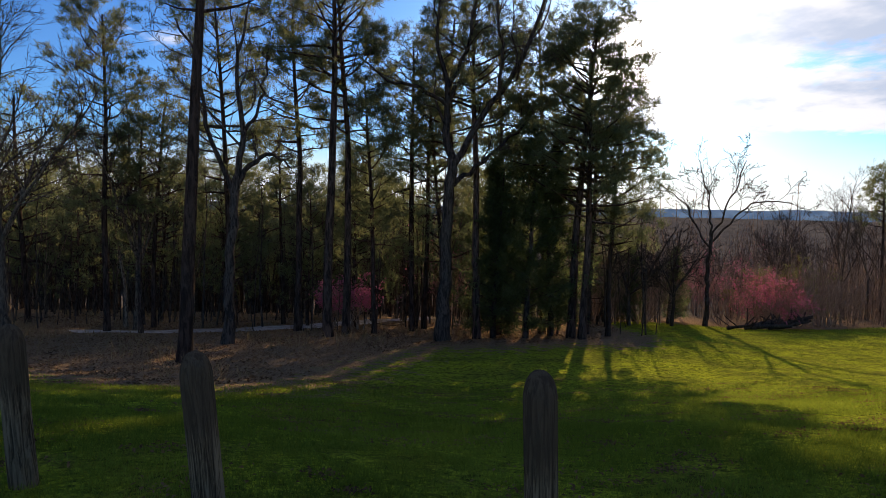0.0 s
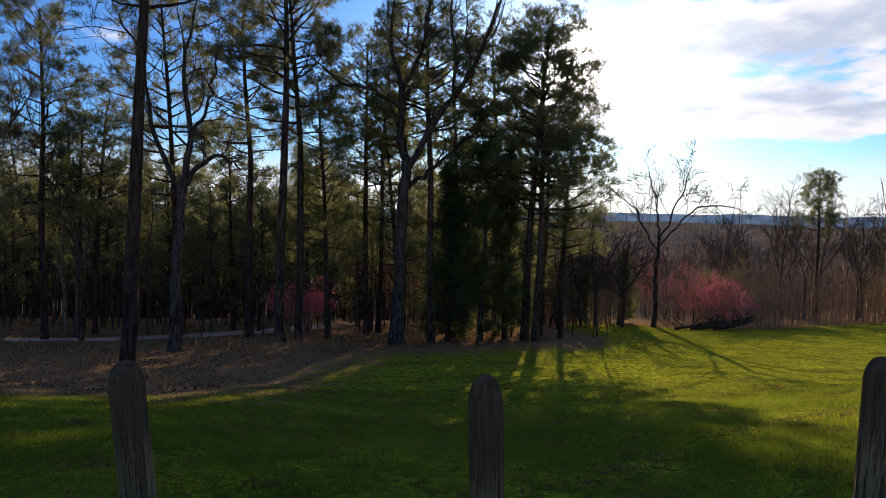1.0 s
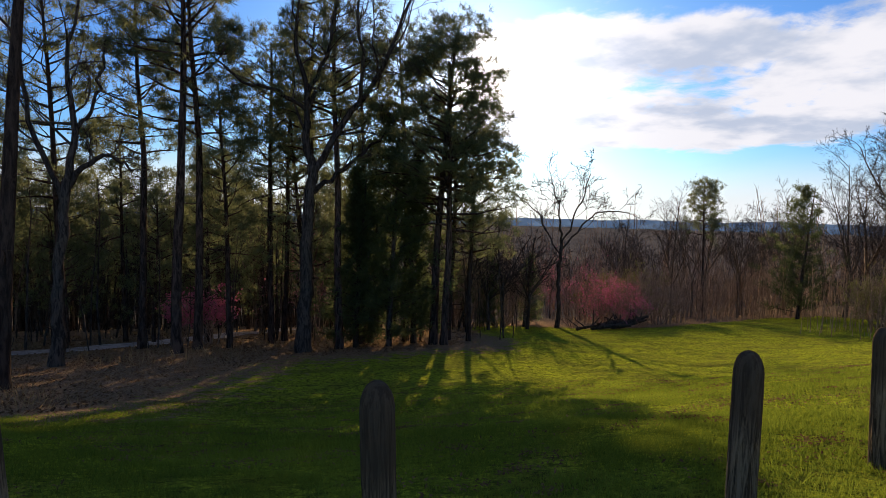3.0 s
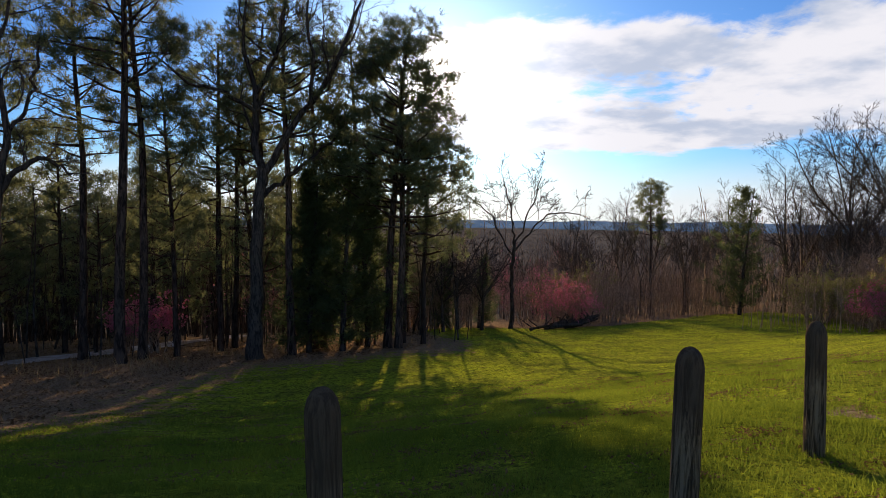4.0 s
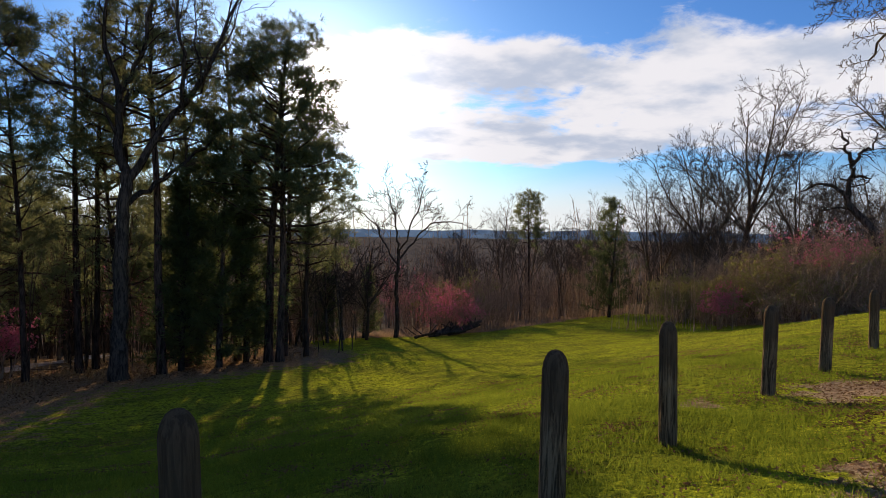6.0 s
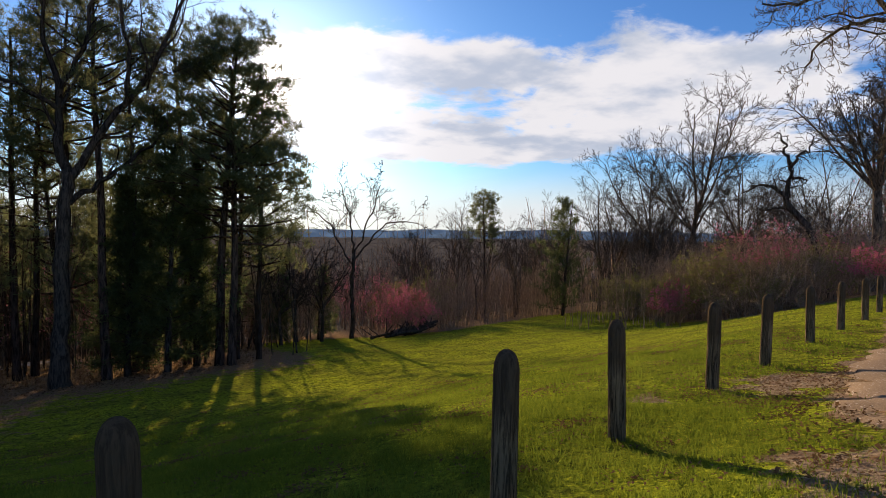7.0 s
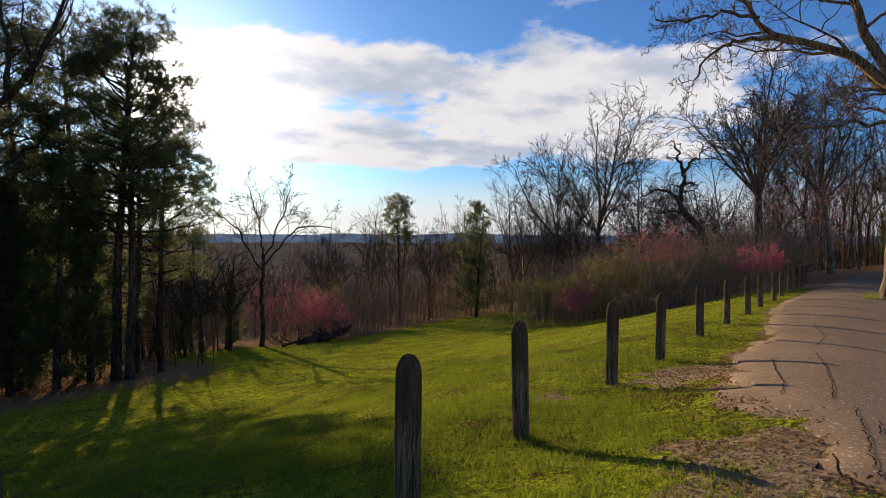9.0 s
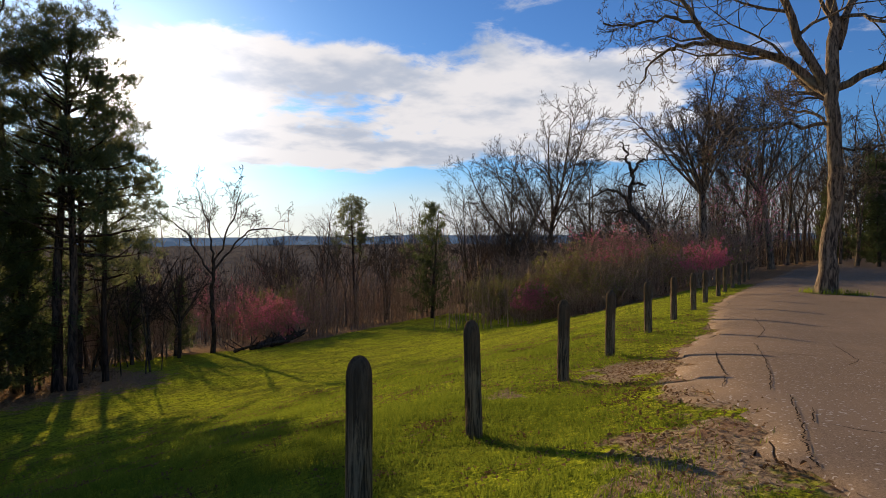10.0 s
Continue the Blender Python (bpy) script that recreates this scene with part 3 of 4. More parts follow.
def pine_meshes(seed, height, radius, crown=0.5, boughs=40, reach=2.6, needles=32, bend=0.02, lean=(0.0, 0.0), fine=0.0105, puffs=7):
    rng = np.random.default_rng(seed)
    trunk, wood, leaf = Tubes(), Tubes(), Tubes()
    axis = stem(rng, (0, 0, -0.35), (lean[0], lean[1], 1), height + 0.35, 14, bend, 0.012)
    radii = taper(radius, 0.035, 15, 0.8)
    radii[0] = radius * 1.3
    trunk.tube(axis, radii, 10)
    centres, dirs = [], []
    for k in range(boughs):
        tall = ((k + rng.uniform(0, 1)) / boughs) ** 0.9
        f = crown + (0.985 - crown) * tall
        x = f * 14
        i = min(int(x), 13)
        start = axis[i] + (axis[i + 1] - axis[i]) * (x - i)
        a = k * 2.4 + rng.uniform(-0.6, 0.6)
        ln = reach * math.sqrt(max(0.06, 1 - ((tall - 0.38) / 0.66) ** 2)) * rng.uniform(0.5, 1.02)
        q = stem(rng, start, (math.cos(a), math.sin(a), 0.04 + 0.55 * tall), ln, 6, 0.13, 0.035)
        wood.tube(q, taper(0.045 * (1.25 - 0.7 * tall) * ln / reach + 0.012, 0.008, 7), 4)
        ends = [(q[-1], q[-1] - q[-2])]
        for c in range(int(2 + 4 * ln / reach)):
            g = rng.uniform(0.42, 0.98) * 6
            i = min(int(g), 5)
            s = q[i] + (q[i + 1] - q[i]) * (g - i)
            t = stem(rng, s, rand_dir(rng, q[i + 1] - q[i], rng.uniform(0.4, 1.0)) + np.array([0, 0, 0.25]), rng.uniform(0.35, 0.9), 4, 0.16, 0.06)
            wood.blade(rng, t, 0.013)
            ends.append((t[-1], t[-1] - t[-2]))
        for e, d in ends:
            d = d / (np.linalg.norm(d) + 1e-9) * 0.6 + np.array([0, 0, 0.4])
            for _ in range(puffs):
                centres.append(e + rng.normal(size=3) * np.array([0.16, 0.16, 0.085]))
                dirs.append(d)
    for k in range(7):
        f = rng.uniform(0.12, crown)
        i = int(f * 14)
        a = rng.uniform(0, 6.28)
        q = stem(rng, axis[i], (math.cos(a), math.sin(a), rng.uniform(-0.2, 0.4)), rng.uniform(0.4, 1.6), 4, 0.2, 0)
        wood.tube(q, taper(0.02, 0.006, 5), 3)
    dirs = np.array(dirs)
    dirs /= np.linalg.norm(dirs, axis=1, keepdims=True) + 1e-9
    leaf.tris(tuft(rng, np.array(centres), dirs, 0.25, needles // 2, fine))
    return trunk.mesh("trunk", PINE_BARK, True), wood.mesh("boughs", PINE_BARK), leaf.mesh("needles", NEEDLE)


def tree(name, where, parts, label, category="tree", group="", turn=0.0, size=1.0):
    ob = thing(name, where, label, category, group, turn, size)
    for nm, me in parts:
        piece = part(nm, me, ob)
        if nm in ("bough_frame", "twig_crown", "tangle", "blossom", "budding_foliage", "crown", "foliage"):
            tagged(piece, kind="stuff")
    return ob


LOW_PINES = [(h, list(zip(("trunk", "bough_frame", "crown"), pine_meshes(30 + k, h, 0.12, cr, 36, 2.3, 16, fine=0.018, puffs=5)))) for k, (h, cr) in enumerate(((9.0, 0.22), (10.0, 0.3)))]
PINES = []
for k, (h, r, cr, nb, re) in enumerate(((14.5, 0.2, 0.55, 34, 2.4), (13.5, 0.17, 0.42, 40, 2.3), (15.0, 0.22, 0.6, 32, 2.7), (12.0, 0.15, 0.36, 42, 2.1), (14.0, 0.19, 0.5, 36, 2.5))):
    PINES.append((h, list(zip(("trunk", "bough_frame", "crown"), pine_meshes(20 + k, h, r * 0.85, cr, nb, re * 1.1, 28, fine=0.0135, puffs=7)))))
SLIM = dict(BARE, count=(7, 5, 4), spray=2)
SLIM_TREES = [(h * 1.14, bare_meshes(50 + k, h, r, fk, lb, sp, 1, style=SLIM)) for k, (h, r, fk, lb, sp) in enumerate(((9.5, 0.11, 0.4, 4, 0.4), (11.0, 0.12, 0.45, 3, 0.35), (8.0, 0.09, 0.3, 5, 0.5)))]
BARES = []
for k, (h, r, fk, lb, sp) in enumerate(((12.5, 0.2, 0.34, 5, 0.42), (11.0, 0.16, 0.28, 6, 0.5), (13.5, 0.2, 0.3, 5, 0.36), (9.0, 0.12, 0.3, 5, 0.45))):
    BARES.append((h * 1.14, bare_meshes(40 + k, h, r, fk, lb, sp)))


BARES.append((12.6, bare_meshes(47, 11.5, 0.17, 0.4, 9, 0.68, style=dict(BARE, count=(11, 8, 6), thin=0.009))))
BARES.append((12.4, bare_meshes(48, 12.0, 0.24, 0.46, 13, 0.62, style=dict(BARE, wander=0.17, thin=0.0105))))


def plant(kind, x, y, height, label, group="", turn=None, name="", seed=0):
    rng = random.Random(int(x * 131 + y * 17) + seed)
    pool = {"pine": PINES, "low_pine": LOW_PINES, "bare": BARES, "slim": SLIM_TREES}[kind]
    h, meshes = pool[seed % len(pool)]
    return tree(name or ("pine_tree" if "pine" in kind else "bare_tree"), at(x, y), meshes, label, "tree", group,
                rng.uniform(0, 360) if turn is None else turn, height / h)


# named pines by the lawn
for k, (x, y, h, s) in enumerate(((-4.4, 23.5, 16, 2), (-4.0, 25.2, 15, 0), (-13.6, 24.5, 12.5, 1), (-1.4, 29.2, 14, 4), (-0.86, 30.4, 13, 1),
                                  (1.5, 25.1, 14.5, 2), (2.6, 27.2, 13, 3), (-6.3, 26.4, 14, 0), (-2.97, 26.6, 11, 3), (4.6, 27.5, 13.5, 4),
                                  (-9.5, 27.5, 14.5, 1), (0.2, 28.0, 14.5, 0))):
    plant("pine", x, y, h, "tall pine with bare lower trunk at the wood's edge", "pines of the wood", seed=s)


def shaped_tree(seed, radius, trunk_line, limbs, side, bark, twig_bark, style, deep=2, sides=14):
    """A tree with boughs of given courses: points are (along side, away, up) in metres; limbs are (points, radius)."""
    rng = np.random.default_rng(seed)
    trunk, twigs, tips, boughs = Tubes(), Tubes(), [], []
    right = np.array([math.cos(side), -math.sin(side), 0])
    away = np.array([math.sin(side), math.cos(side), 0])

    def course(points, steps):
        p = np.array([right * a + away * b + np.array([0, 0, c]) for a, b, c in points])
        s = np.linspace(0, len(p) - 1, steps)
        q = np.stack([np.interp(s, np.arange(len(p)), p[:, i]) for i in range(3)], 1)
        q[1:-1] = q[1:-1] * 0.5 + (q[:-2] + q[2:]) * 0.25
        q[1:-1] += rng.normal(size=(steps - 2, 3)) * 0.05
        return q
    line = course(trunk_line, 14)
    r = taper(radius, radius * 0.72, 14)
    r[0], r[1], r[2] = radius * 1.55, radius * 1.25, radius * 1.08
    trunk.tube(line, r, sides)
    for points, lr in limbs:
        q = course(points, 13)
        bough = Tubes()
        bough.tube(q, taper(lr, 0.025, 13, 0.85), 8)
        boughs.append(("bough", bough.mesh("bough", bark, True)))
        branch_out(rng, twigs, tips, q, lr * 0.8, 0, deep, style)
    return (("trunk", trunk.mesh("trunk", bark, True)), *boughs, ("twig_crown", twigs.mesh("twig_crown", twig_bark)))


GNARLED = {"count": (8, 6, 5, 4), "from": 0.2, "angle": (0.5, 1.15), "rise": 0.05, "ratio": (0.3, 0.52), "thin": 0.010, "wander": 0.24, "lift": 0.02, "spray": 3}
OPEN = {"count": (8, 6, 5, 3), "from": 0.25, "angle": (0.4, 0.9), "rise": 0.08, "ratio": (0.32, 0.54), "thin": 0.013, "wander": 0.24, "lift": 0.02, "spray": 4}

tree("oak_tree", at(20.58, 4.86), shaped_tree(7, 0.25, ((-0.15, 0, -0.3), (0, 0, 2), (0.06, 0, 4), (0.0, 0, 6.3)), (
    (((-0.1, 0, 6.0), (-0.7, 0.1, 6.6), (-1.3, 0.2, 7.2), (-2.0, 0.1, 7.6), (-3.2, -0.2, 7.9), (-3.7, -0.4, 8.7), (-4.5, -0.6, 9.9), (-5.0, -0.6, 11.0)), 0.16),
    (((-3.3, -0.2, 8.0), (-4.4, 0.3, 8.2), (-5.2, 0.6, 8.0), (-5.8, 0.8, 7.2)), 0.07),
    (((-3.6, -0.3, 8.6), (-4.6, -0.8, 8.9), (-5.6, -1.0, 8.7), (-6.5, -1.2, 8.9)), 0.06),
    (((-0.15, 0, 6.1), (-0.7, -0.4, 7.3), (-1.15, -0.7, 8.6), (-1.8, -1.0, 9.8), (-2.3, -1.3, 11.4), (-2.5, -1.4, 12.6)), 0.15),
    (((0.0, 0, 6.2), (0.02, 0.2, 8.1), (-0.1, 0.4, 9.9), (0.1, 0.4, 11.6), (0.2, 0.6, 13.2)), 0.19),
    (((0.1, 0, 6.1), (1.0, -0.2, 6.45), (1.8, -0.5, 6.55), (2.7, -0.8, 6.9), (3.7, -1.0, 7.6)), 0.12),
    (((0.1, 0.2, 7.3), (0.5, 0.4, 8.8), (1.3, 0.9, 9.6), (2.4, 1.4, 10.4), (3.2, 1.8, 11.8)), 0.12),
    (((0.2, 0.2, 8.2), (0.9, -0.4, 7.9), (1.7, -0.9, 7.0), (2.5, -1.2, 6.1)), 0.06),
    (((0, 0, 5.6), (-0.3, 0.8, 6.0), (-0.9, 2.0, 6.8), (-1.2, 3.4, 7.6)), 0.1),
    (((-0.1, 0, 5.1), (-1.4, -0.4, 5.05), (-2.5, -0.7, 5.0), (-3.3, -0.8, 4.8)), 0.06),
    (((0, 0, 4.9), (-0.5, 0.7, 5.5), (-1.3, 1.3, 5.9), (-1.9, 1.8, 6.6)), 0.05),
    (((0.1, 0, 4.3), (0.9, -0.3, 4.2), (1.8, -0.5, 4.5)), 0.04),
    (((0, 0, 3.4), (0.7, -0.3, 3.3), (1.6, -0.5, 3.6)), 0.03)), radians(76.5), PALE_BARK, PALE_BARK, dict(GNARLED, spray=4, count=(11, 7, 5, 4), thin=0.009)),
    "large leafless oak with tan bark beside the road", size=0.97)
tree("oak_tree", at(0.12, 24.08), shaped_tree(8, 0.27, ((0, 0, -0.3), (-0.05, 0, 2.5), (0.05, 0, 5), (0.2, 0, 7.2)), (
    (((0.2, 0, 7.0), (0, 0.2, 8.3), (0.05, 0.4, 9.7), (-0.5, 0.4, 11.5), (-0.3, 0.6, 13.8)), 0.18),
    (((0.2, 0, 6.9), (1.0, -0.2, 8.3), (2.1, -0.4, 9.8), (2.9, -0.5, 11.2), (3.5, -0.4, 12.6), (4.2, -0.3, 14.6)), 0.145),
    (((0.25, 0, 6.2), (0.9, 0.5, 6.8), (1.7, 0.9, 7.4), (2.6, 1.0, 8.2), (3.4, 0.9, 9.0)), 0.11),
    (((0.02, 0.3, 9.3), (-1.1, 0.0, 10.0), (-2.3, -0.3, 10.1), (-3.4, -0.5, 11.0)), 0.08),
    (((0.0, 0.3, 9.8), (0.7, -0.4, 11.4), (1.0, -0.6, 13.0), (1.5, -0.6, 14.6)), 0.09),
    (((1.9, -0.4, 9.5), (2.0, -1.2, 11.0), (1.7, -1.5, 12.6), (2.1, -1.6, 14.4)), 0.08)), 0.0, OAK_BARK, TWIG, GNARLED),
    "tall leafless oak with a forked dark trunk")
tree("bare_tree", at(14.55, 33.2), shaped_tree(9, 0.125, ((0, 0, -0.3), (0.05, 0, 1.6), (-0.05, 0, 3.2), (0.1, 0, 4.9)), (
    (((0.1, 0, 4.6), (1.0, 0.1, 5.7), (1.7, 0.2, 6.6), (2.6, 0.2, 7.0), (3.9, 0.3, 6.8)), 0.062),
    (((0.0, 0, 4.4), (-0.7, 0.2, 5.5), (-1.3, 0.3, 6.7), (-2.6, 0.4, 7.8)), 0.058),
    (((0.1, 0, 4.8), (0.0, -0.2, 6.2), (-0.3, -0.3, 7.6), (-0.6, -0.3, 8.8)), 0.064),
    (((0.1, 0, 4.8), (0.7, -0.3, 6.2), (1.2, -0.5, 7.6), (1.6, -0.6, 9.0)), 0.058)), radians(23.7), OAK_BARK, TWIG, OPEN),
    "small open leafless tree standing alone at the lawn's edge")
tree("bare_tree", at(-7.35, 20.9), shaped_tree(10, 0.19, ((0, 0, -0.3), (0.0, 0, 1.6), (0.1, 0, 3.4), (0.3, 0, 5.8)), (
    (((0.3, 0, 5.6), (0.5, 0.1, 7.3), (0.3, 0.3, 9.3), (0.8, 0.3, 12)), 0.13),
    (((0.3, 0, 5.5), (0.9, -0.2, 6.4), (1.6, -0.3, 6.6), (2.1, -0.3, 6.1)), 0.1),
    (((0.2, 0, 5.0), (-0.5, 0.2, 6.9), (-0.9, 0.4, 9.4), (-1.6, 0.5, 11)), 0.1),
    (((0.5, 0, 7.2), (1.1, 0.5, 8.4), (1.4, 0.8, 10.5)), 0.07)), radians(-19), OAK_BARK, TWIG, GNARLED),
    "crooked dark leafless tree among the pines")
tree("dead_tree", at(31, 15.6), shaped_tree(11, 0.22, ((0.7, 0, -0.3), (0.45, 0, 1.6), (0.0, 0, 3.2), (-1.25, 0, 4.8)), (
    (((-1.15, 0, 4.6), (-1.3, 0, 5.4), (-1.1, 0, 6.3), (-1.2, 0, 7.0)), 0.15),
    (((-1.15, 0, 6.5), (-0.8, 0.1, 7.1), (-0.35, 0.1, 7.3), (-0.15, 0.1, 8.0)), 0.09),
    (((-1.15, 0, 6.7), (-1.4, 0, 7.3), (-1.3, 0, 7.7), (-1.75, 0, 8.3)), 0.09),
    (((-1.2, 0, 4.8), (-1.7, 0.1, 5.6), (-2.4, 0.2, 5.75), (-3.3, 0.2, 5.3)), 0.12),
    (((-0.9, 0, 4.4), (-1.6, -0.2, 4.6), (-2.3, -0.3, 4.4)), 0.07),
    (((-1.15, 0, 6.0), (-0.7, 0.2, 6.0), (-0.35, 0.2, 5.9)), 0.08)), radians(62), OAK_BARK, OAK_BARK,
    {"count": (6, 4, 2, 2), "from": 0.25, "angle": (0.6, 1.3), "rise": 0.05, "ratio": (0.22, 0.42), "thin": 0.02, "wander": 0.3, "lift": 0.0, "spray": 1}, 1),
    "gnarled broken dead tree above pink brush")

# pines with a form of their own
SPECIAL = (
    ("tall pine with a gently bowed grey trunk", (-7.15, 16.7), dict(seed=3, height=15.5, radius=0.2, crown=0.6, boughs=22, reach=2.6, bend=0.006, lean=(0.055, 0.0))),
    ("tall pine with a broad crown over the lawn", (5.4, 25.06), dict(seed=4, height=13.0, radius=0.19, crown=0.42, boughs=66, reach=3.0, lean=(0.02, 0.0), puffs=6, fine=0.012)),
    ("tall pine with a broad crown over the lawn", (5.72, 24.5), dict(seed=5, height=11.6, radius=0.17, crown=0.43, boughs=64, reach=3.5, lean=(0.04, 0.0), puffs=6, fine=0.012)),
    ("pine with a dense crown at the wood's corner", (6.6, 27.6), dict(seed=6, height=10.8, radius=0.16, crown=0.34, boughs=50, reach=2.9, lean=(0.03, 0.0), puffs=6, fine=0.012)),
    ("low spreading pine at the wood's corner", (7.3, 26.4), dict(seed=15, height=9.0, radius=0.12, crown=0.42, boughs=32, reach=2.5, lean=(0.04, 0.0), puffs=6, fine=0.012)),
    ("slender young pine rising from bare brush", (30.5, 42.0), dict(seed=12, height=10.2, radius=0.12, crown=0.6, boughs=30, reach=1.25)),
)
for label, (x, y), how in SPECIAL:
    tree("pine_tree", at(x, y), tuple(zip(("trunk", "bough_frame", "crown"), pine_meshes(**how))), label, "tree")


def cedar_meshes(seed, height, width):
    rng = np.random.default_rng(seed)
    trunk, leaf = Tubes(), Tubes()
    axis = stem(rng, (0, 0, -0.3), (0, 0, 1), height + 0.3, 8, 0.02, 0.01)
    trunk.tube(axis, taper(0.14, 0.02, 9), 8)
    centres, dirs = [], []
    for k in range(95):
        f = 0.04 + 0.95 * ((k + rng.uniform(0, 1)) / 95)
        a = k * 2.4 + rng.uniform(-0.6, 0.6)
        ln = width * (1.02 - f) ** 0.75 * rng.uniform(0.45, 1.2) + 0.15
        start = axis[min(int(f * 8), 7)] * 0 + np.array([0, 0, f * height])
        q = stem(rng, start, (math.cos(a), math.sin(a), 0.25 + 0.5 * f), ln, 5, 0.12, 0.03)
        trunk.tube(q, taper(0.025, 0.006, 6), 3)
        for _ in range(int(4 + 9 * ln / width)):
            g = rng.uniform(0.15, 1.0) * 5
            i = min(int(g), 4)
            centres.append(q[i] + (q[i + 1] - q[i]) * (g - i) + rng.normal(size=3) * 0.1)
            dirs.append(q[i + 1] - q[i])
    d = np.array(dirs)
    d /= np.linalg.norm(d, axis=1, keepdims=True)
    leaf.tris(tuft(rng, np.array(centres), d, 0.36, 14, 0.019))
    return ("trunk", trunk.mesh("trunk", OAK_BARK, True)), ("foliage", leaf.mesh("foliage", CEDAR_LEAF))


CEDAR = [cedar_meshes(1, 9.6, 2.0), cedar_meshes(2, 7.4, 1.9)]
for x, y, k, s in ((3.5, 25.0, 0, 1.0), (2.2, 25.6, 1, 1.0), (4.7, 25.9, 1, 1.08), (3.0, 27.4, 0, 0.95), (47, 8.6, 1, 0.95), (50, 12.0, 1, 0.8), (54, 10.5, 0, 0.9)):
    tree("cedar_tree", at(x, y), CEDAR[k], "dense dark evergreen cedar", "tree", "", (x * 77) % 360, s)

tree("pine_tree", at(32.9, 35.1), cedar_meshes(3, 9.0, 3.5), "dark conical young pine with branches low down", "tree")

# ---- shrubs ----
SHRUBBY = {"count": (6, 5, 3, 3), "from": 0.25, "angle": (0.35, 0.95), "rise": 0.08, "ratio": (0.4, 0.7), "thin": 0.0078, "wander": 0.24, "lift": 0.02, "spray": 2}


def shrub_meshes(seed, height, stems, spread, bark, bloom=None, each=9, size=0.07, deep=1, low=0.0):
    rng = np.random.default_rng(seed)
    wood, tips, leaf = Tubes(), [], Tubes()
    for k in range(stems):
        a = rng.uniform(0, 6.283)
        s = rng.uniform(0.1, spread)
        q = stem(rng, (0.25 * math.cos(a), 0.25 * math.sin(a), -0.15), (math.cos(a) * math.sin(s), math.sin(a) * math.sin(s), math.cos(s)), height * rng.uniform(0.75, 1.1), 7, 0.12, 0.0)
        wood.tube(q, taper(0.03, 0.008, 8), 5)
        branch_out(rng, wood, tips, q, 0.022, 0, deep, SHRUBBY)
    out = [("tangle", wood.mesh("tangle", bark))]
    if bloom:
        c = np.concatenate([t[1:] for t in tips])
        c = c[rng.uniform(0, 1, len(c)) < (np.sin(c[:, 0] * 2.3) * np.sin(c[:, 1] * 2.1 + c[:, 2] * 1.7) * 0.45 + 0.5)]
        c = c[c[:, 2] > low * height]
        c = np.repeat(c, 2, 0) + rng.normal(size=(len(c) * 2, 3)) * 0.06
        leaf.tris(tuft(rng, c, rng.normal(size=c.shape), size, each, size * 0.42))
        out.append(("blossom" if bloom is PETAL else "budding_foliage", leaf.mesh("leaves", bloom)))
    return out


REDBUD = [shrub_meshes(60, 3.2, 11, 1.0, BRUSH, PETAL, 4, 0.06, 1, 0.2), shrub_meshes(61, 4.6, 9, 0.6, BRUSH, PETAL, 2, 0.06, 1), shrub_meshes(62, 4.0, 9, 0.5, BRUSH, PETAL, 13, 0.055, 1, 0.66),
          shrub_meshes(63, 2.0, 10, 0.7, BRUSH, PETAL, 9, 0.055, 1, 0.5)]
for x, y, k, s in ((17.0, 31.9, 0, 0.88), (16.0, 34.3, 1, 0.75), (-3.95, 28.4, 3, 1.05), (-4.9, 28.9, 3, 0.9), (0.9, 32.8, 1, 0.9), (27.2, 15.6, 2, 0.84), (27.5, 11.5, 3, 0.85), (24.2, 18.9, 3, 0.85), (31.0, 17.0, 2, 0.8),
                   (36.5, 13.6, 1, 1.1), (18.6, 33.0, 0, 0.75)):
    tree("redbud", at(x, y), REDBUD[k], "redbud with pink blossom on bare stems", "shrub", "flowering redbuds", (x * 91) % 360, s)
SHRUBS = [shrub_meshes(70 + k, h, 15, sp, BRUSH) for k, (h, sp) in enumerate(((3.4, 0.75), (4.2, 0.6), (2.6, 0.95)))]
rng0 = random.Random(3)
SHRUB_SPOTS = [(31.8, 25.8), (30.6, 23.0), (29.2, 20.9), (27.6, 19.0), (26.2, 17.2), (24.9, 15.4), (24.4, 14.0), (26.5, 14.6), (28.5, 17.6), (30.4, 19.6), (27.6, 15.2), (29.8, 14.4),
               (31.6, 16.8), (32.4, 21.4), (31.0, 13.6), (33.6, 14.2), (35.2, 15.6), (37.4, 14.6), (39.6, 14.8), (33.8, 18.4), (26.0, 13.4), (42, 15), (34.2, 27.4), (36.4, 33.4), (12.3, 36.8), (10.6, 39.8), (18.9, 32.6), (21.3, 33.6), (9.4, 34.6), (10.6, 36.0), (11.4, 34.4), (9.9, 38.2)]
for k, (x, y) in enumerate(SHRUB_SPOTS):
    tree("shrub", at(x, y), SHRUBS[k % 3], "tangled leafless brown shrub at the lawn's edge", "shrub", "brush at the lawn's edge", rng0.uniform(0, 360), rng0.uniform(0.7, 1.02))
BUDDING = shrub_meshes(80, 2.5, 13, 0.9, BRUSH, BUD, 6, 0.07, 1)
for x, y, s in ((30.4, 26.4, 1.0), (31.6, 27.4, 0.9), (27.2, 18.0, 1.05), (24.6, 14.8, 0.7), (22.0, 38.4, 1.3), (29.0, 25.2, 1.0), (28.8, 22.0, 0.95), (26.8, 20.2, 0.9), (25.6, 16.4, 1.1), (28.0, 14.0, 0.9), (33.0, 13.2, 0.8)):
    tree("shrub", at(x, y), BUDDING, "shrub with yellow-green spring buds", "shrub", "", (x * 53) % 360, s)

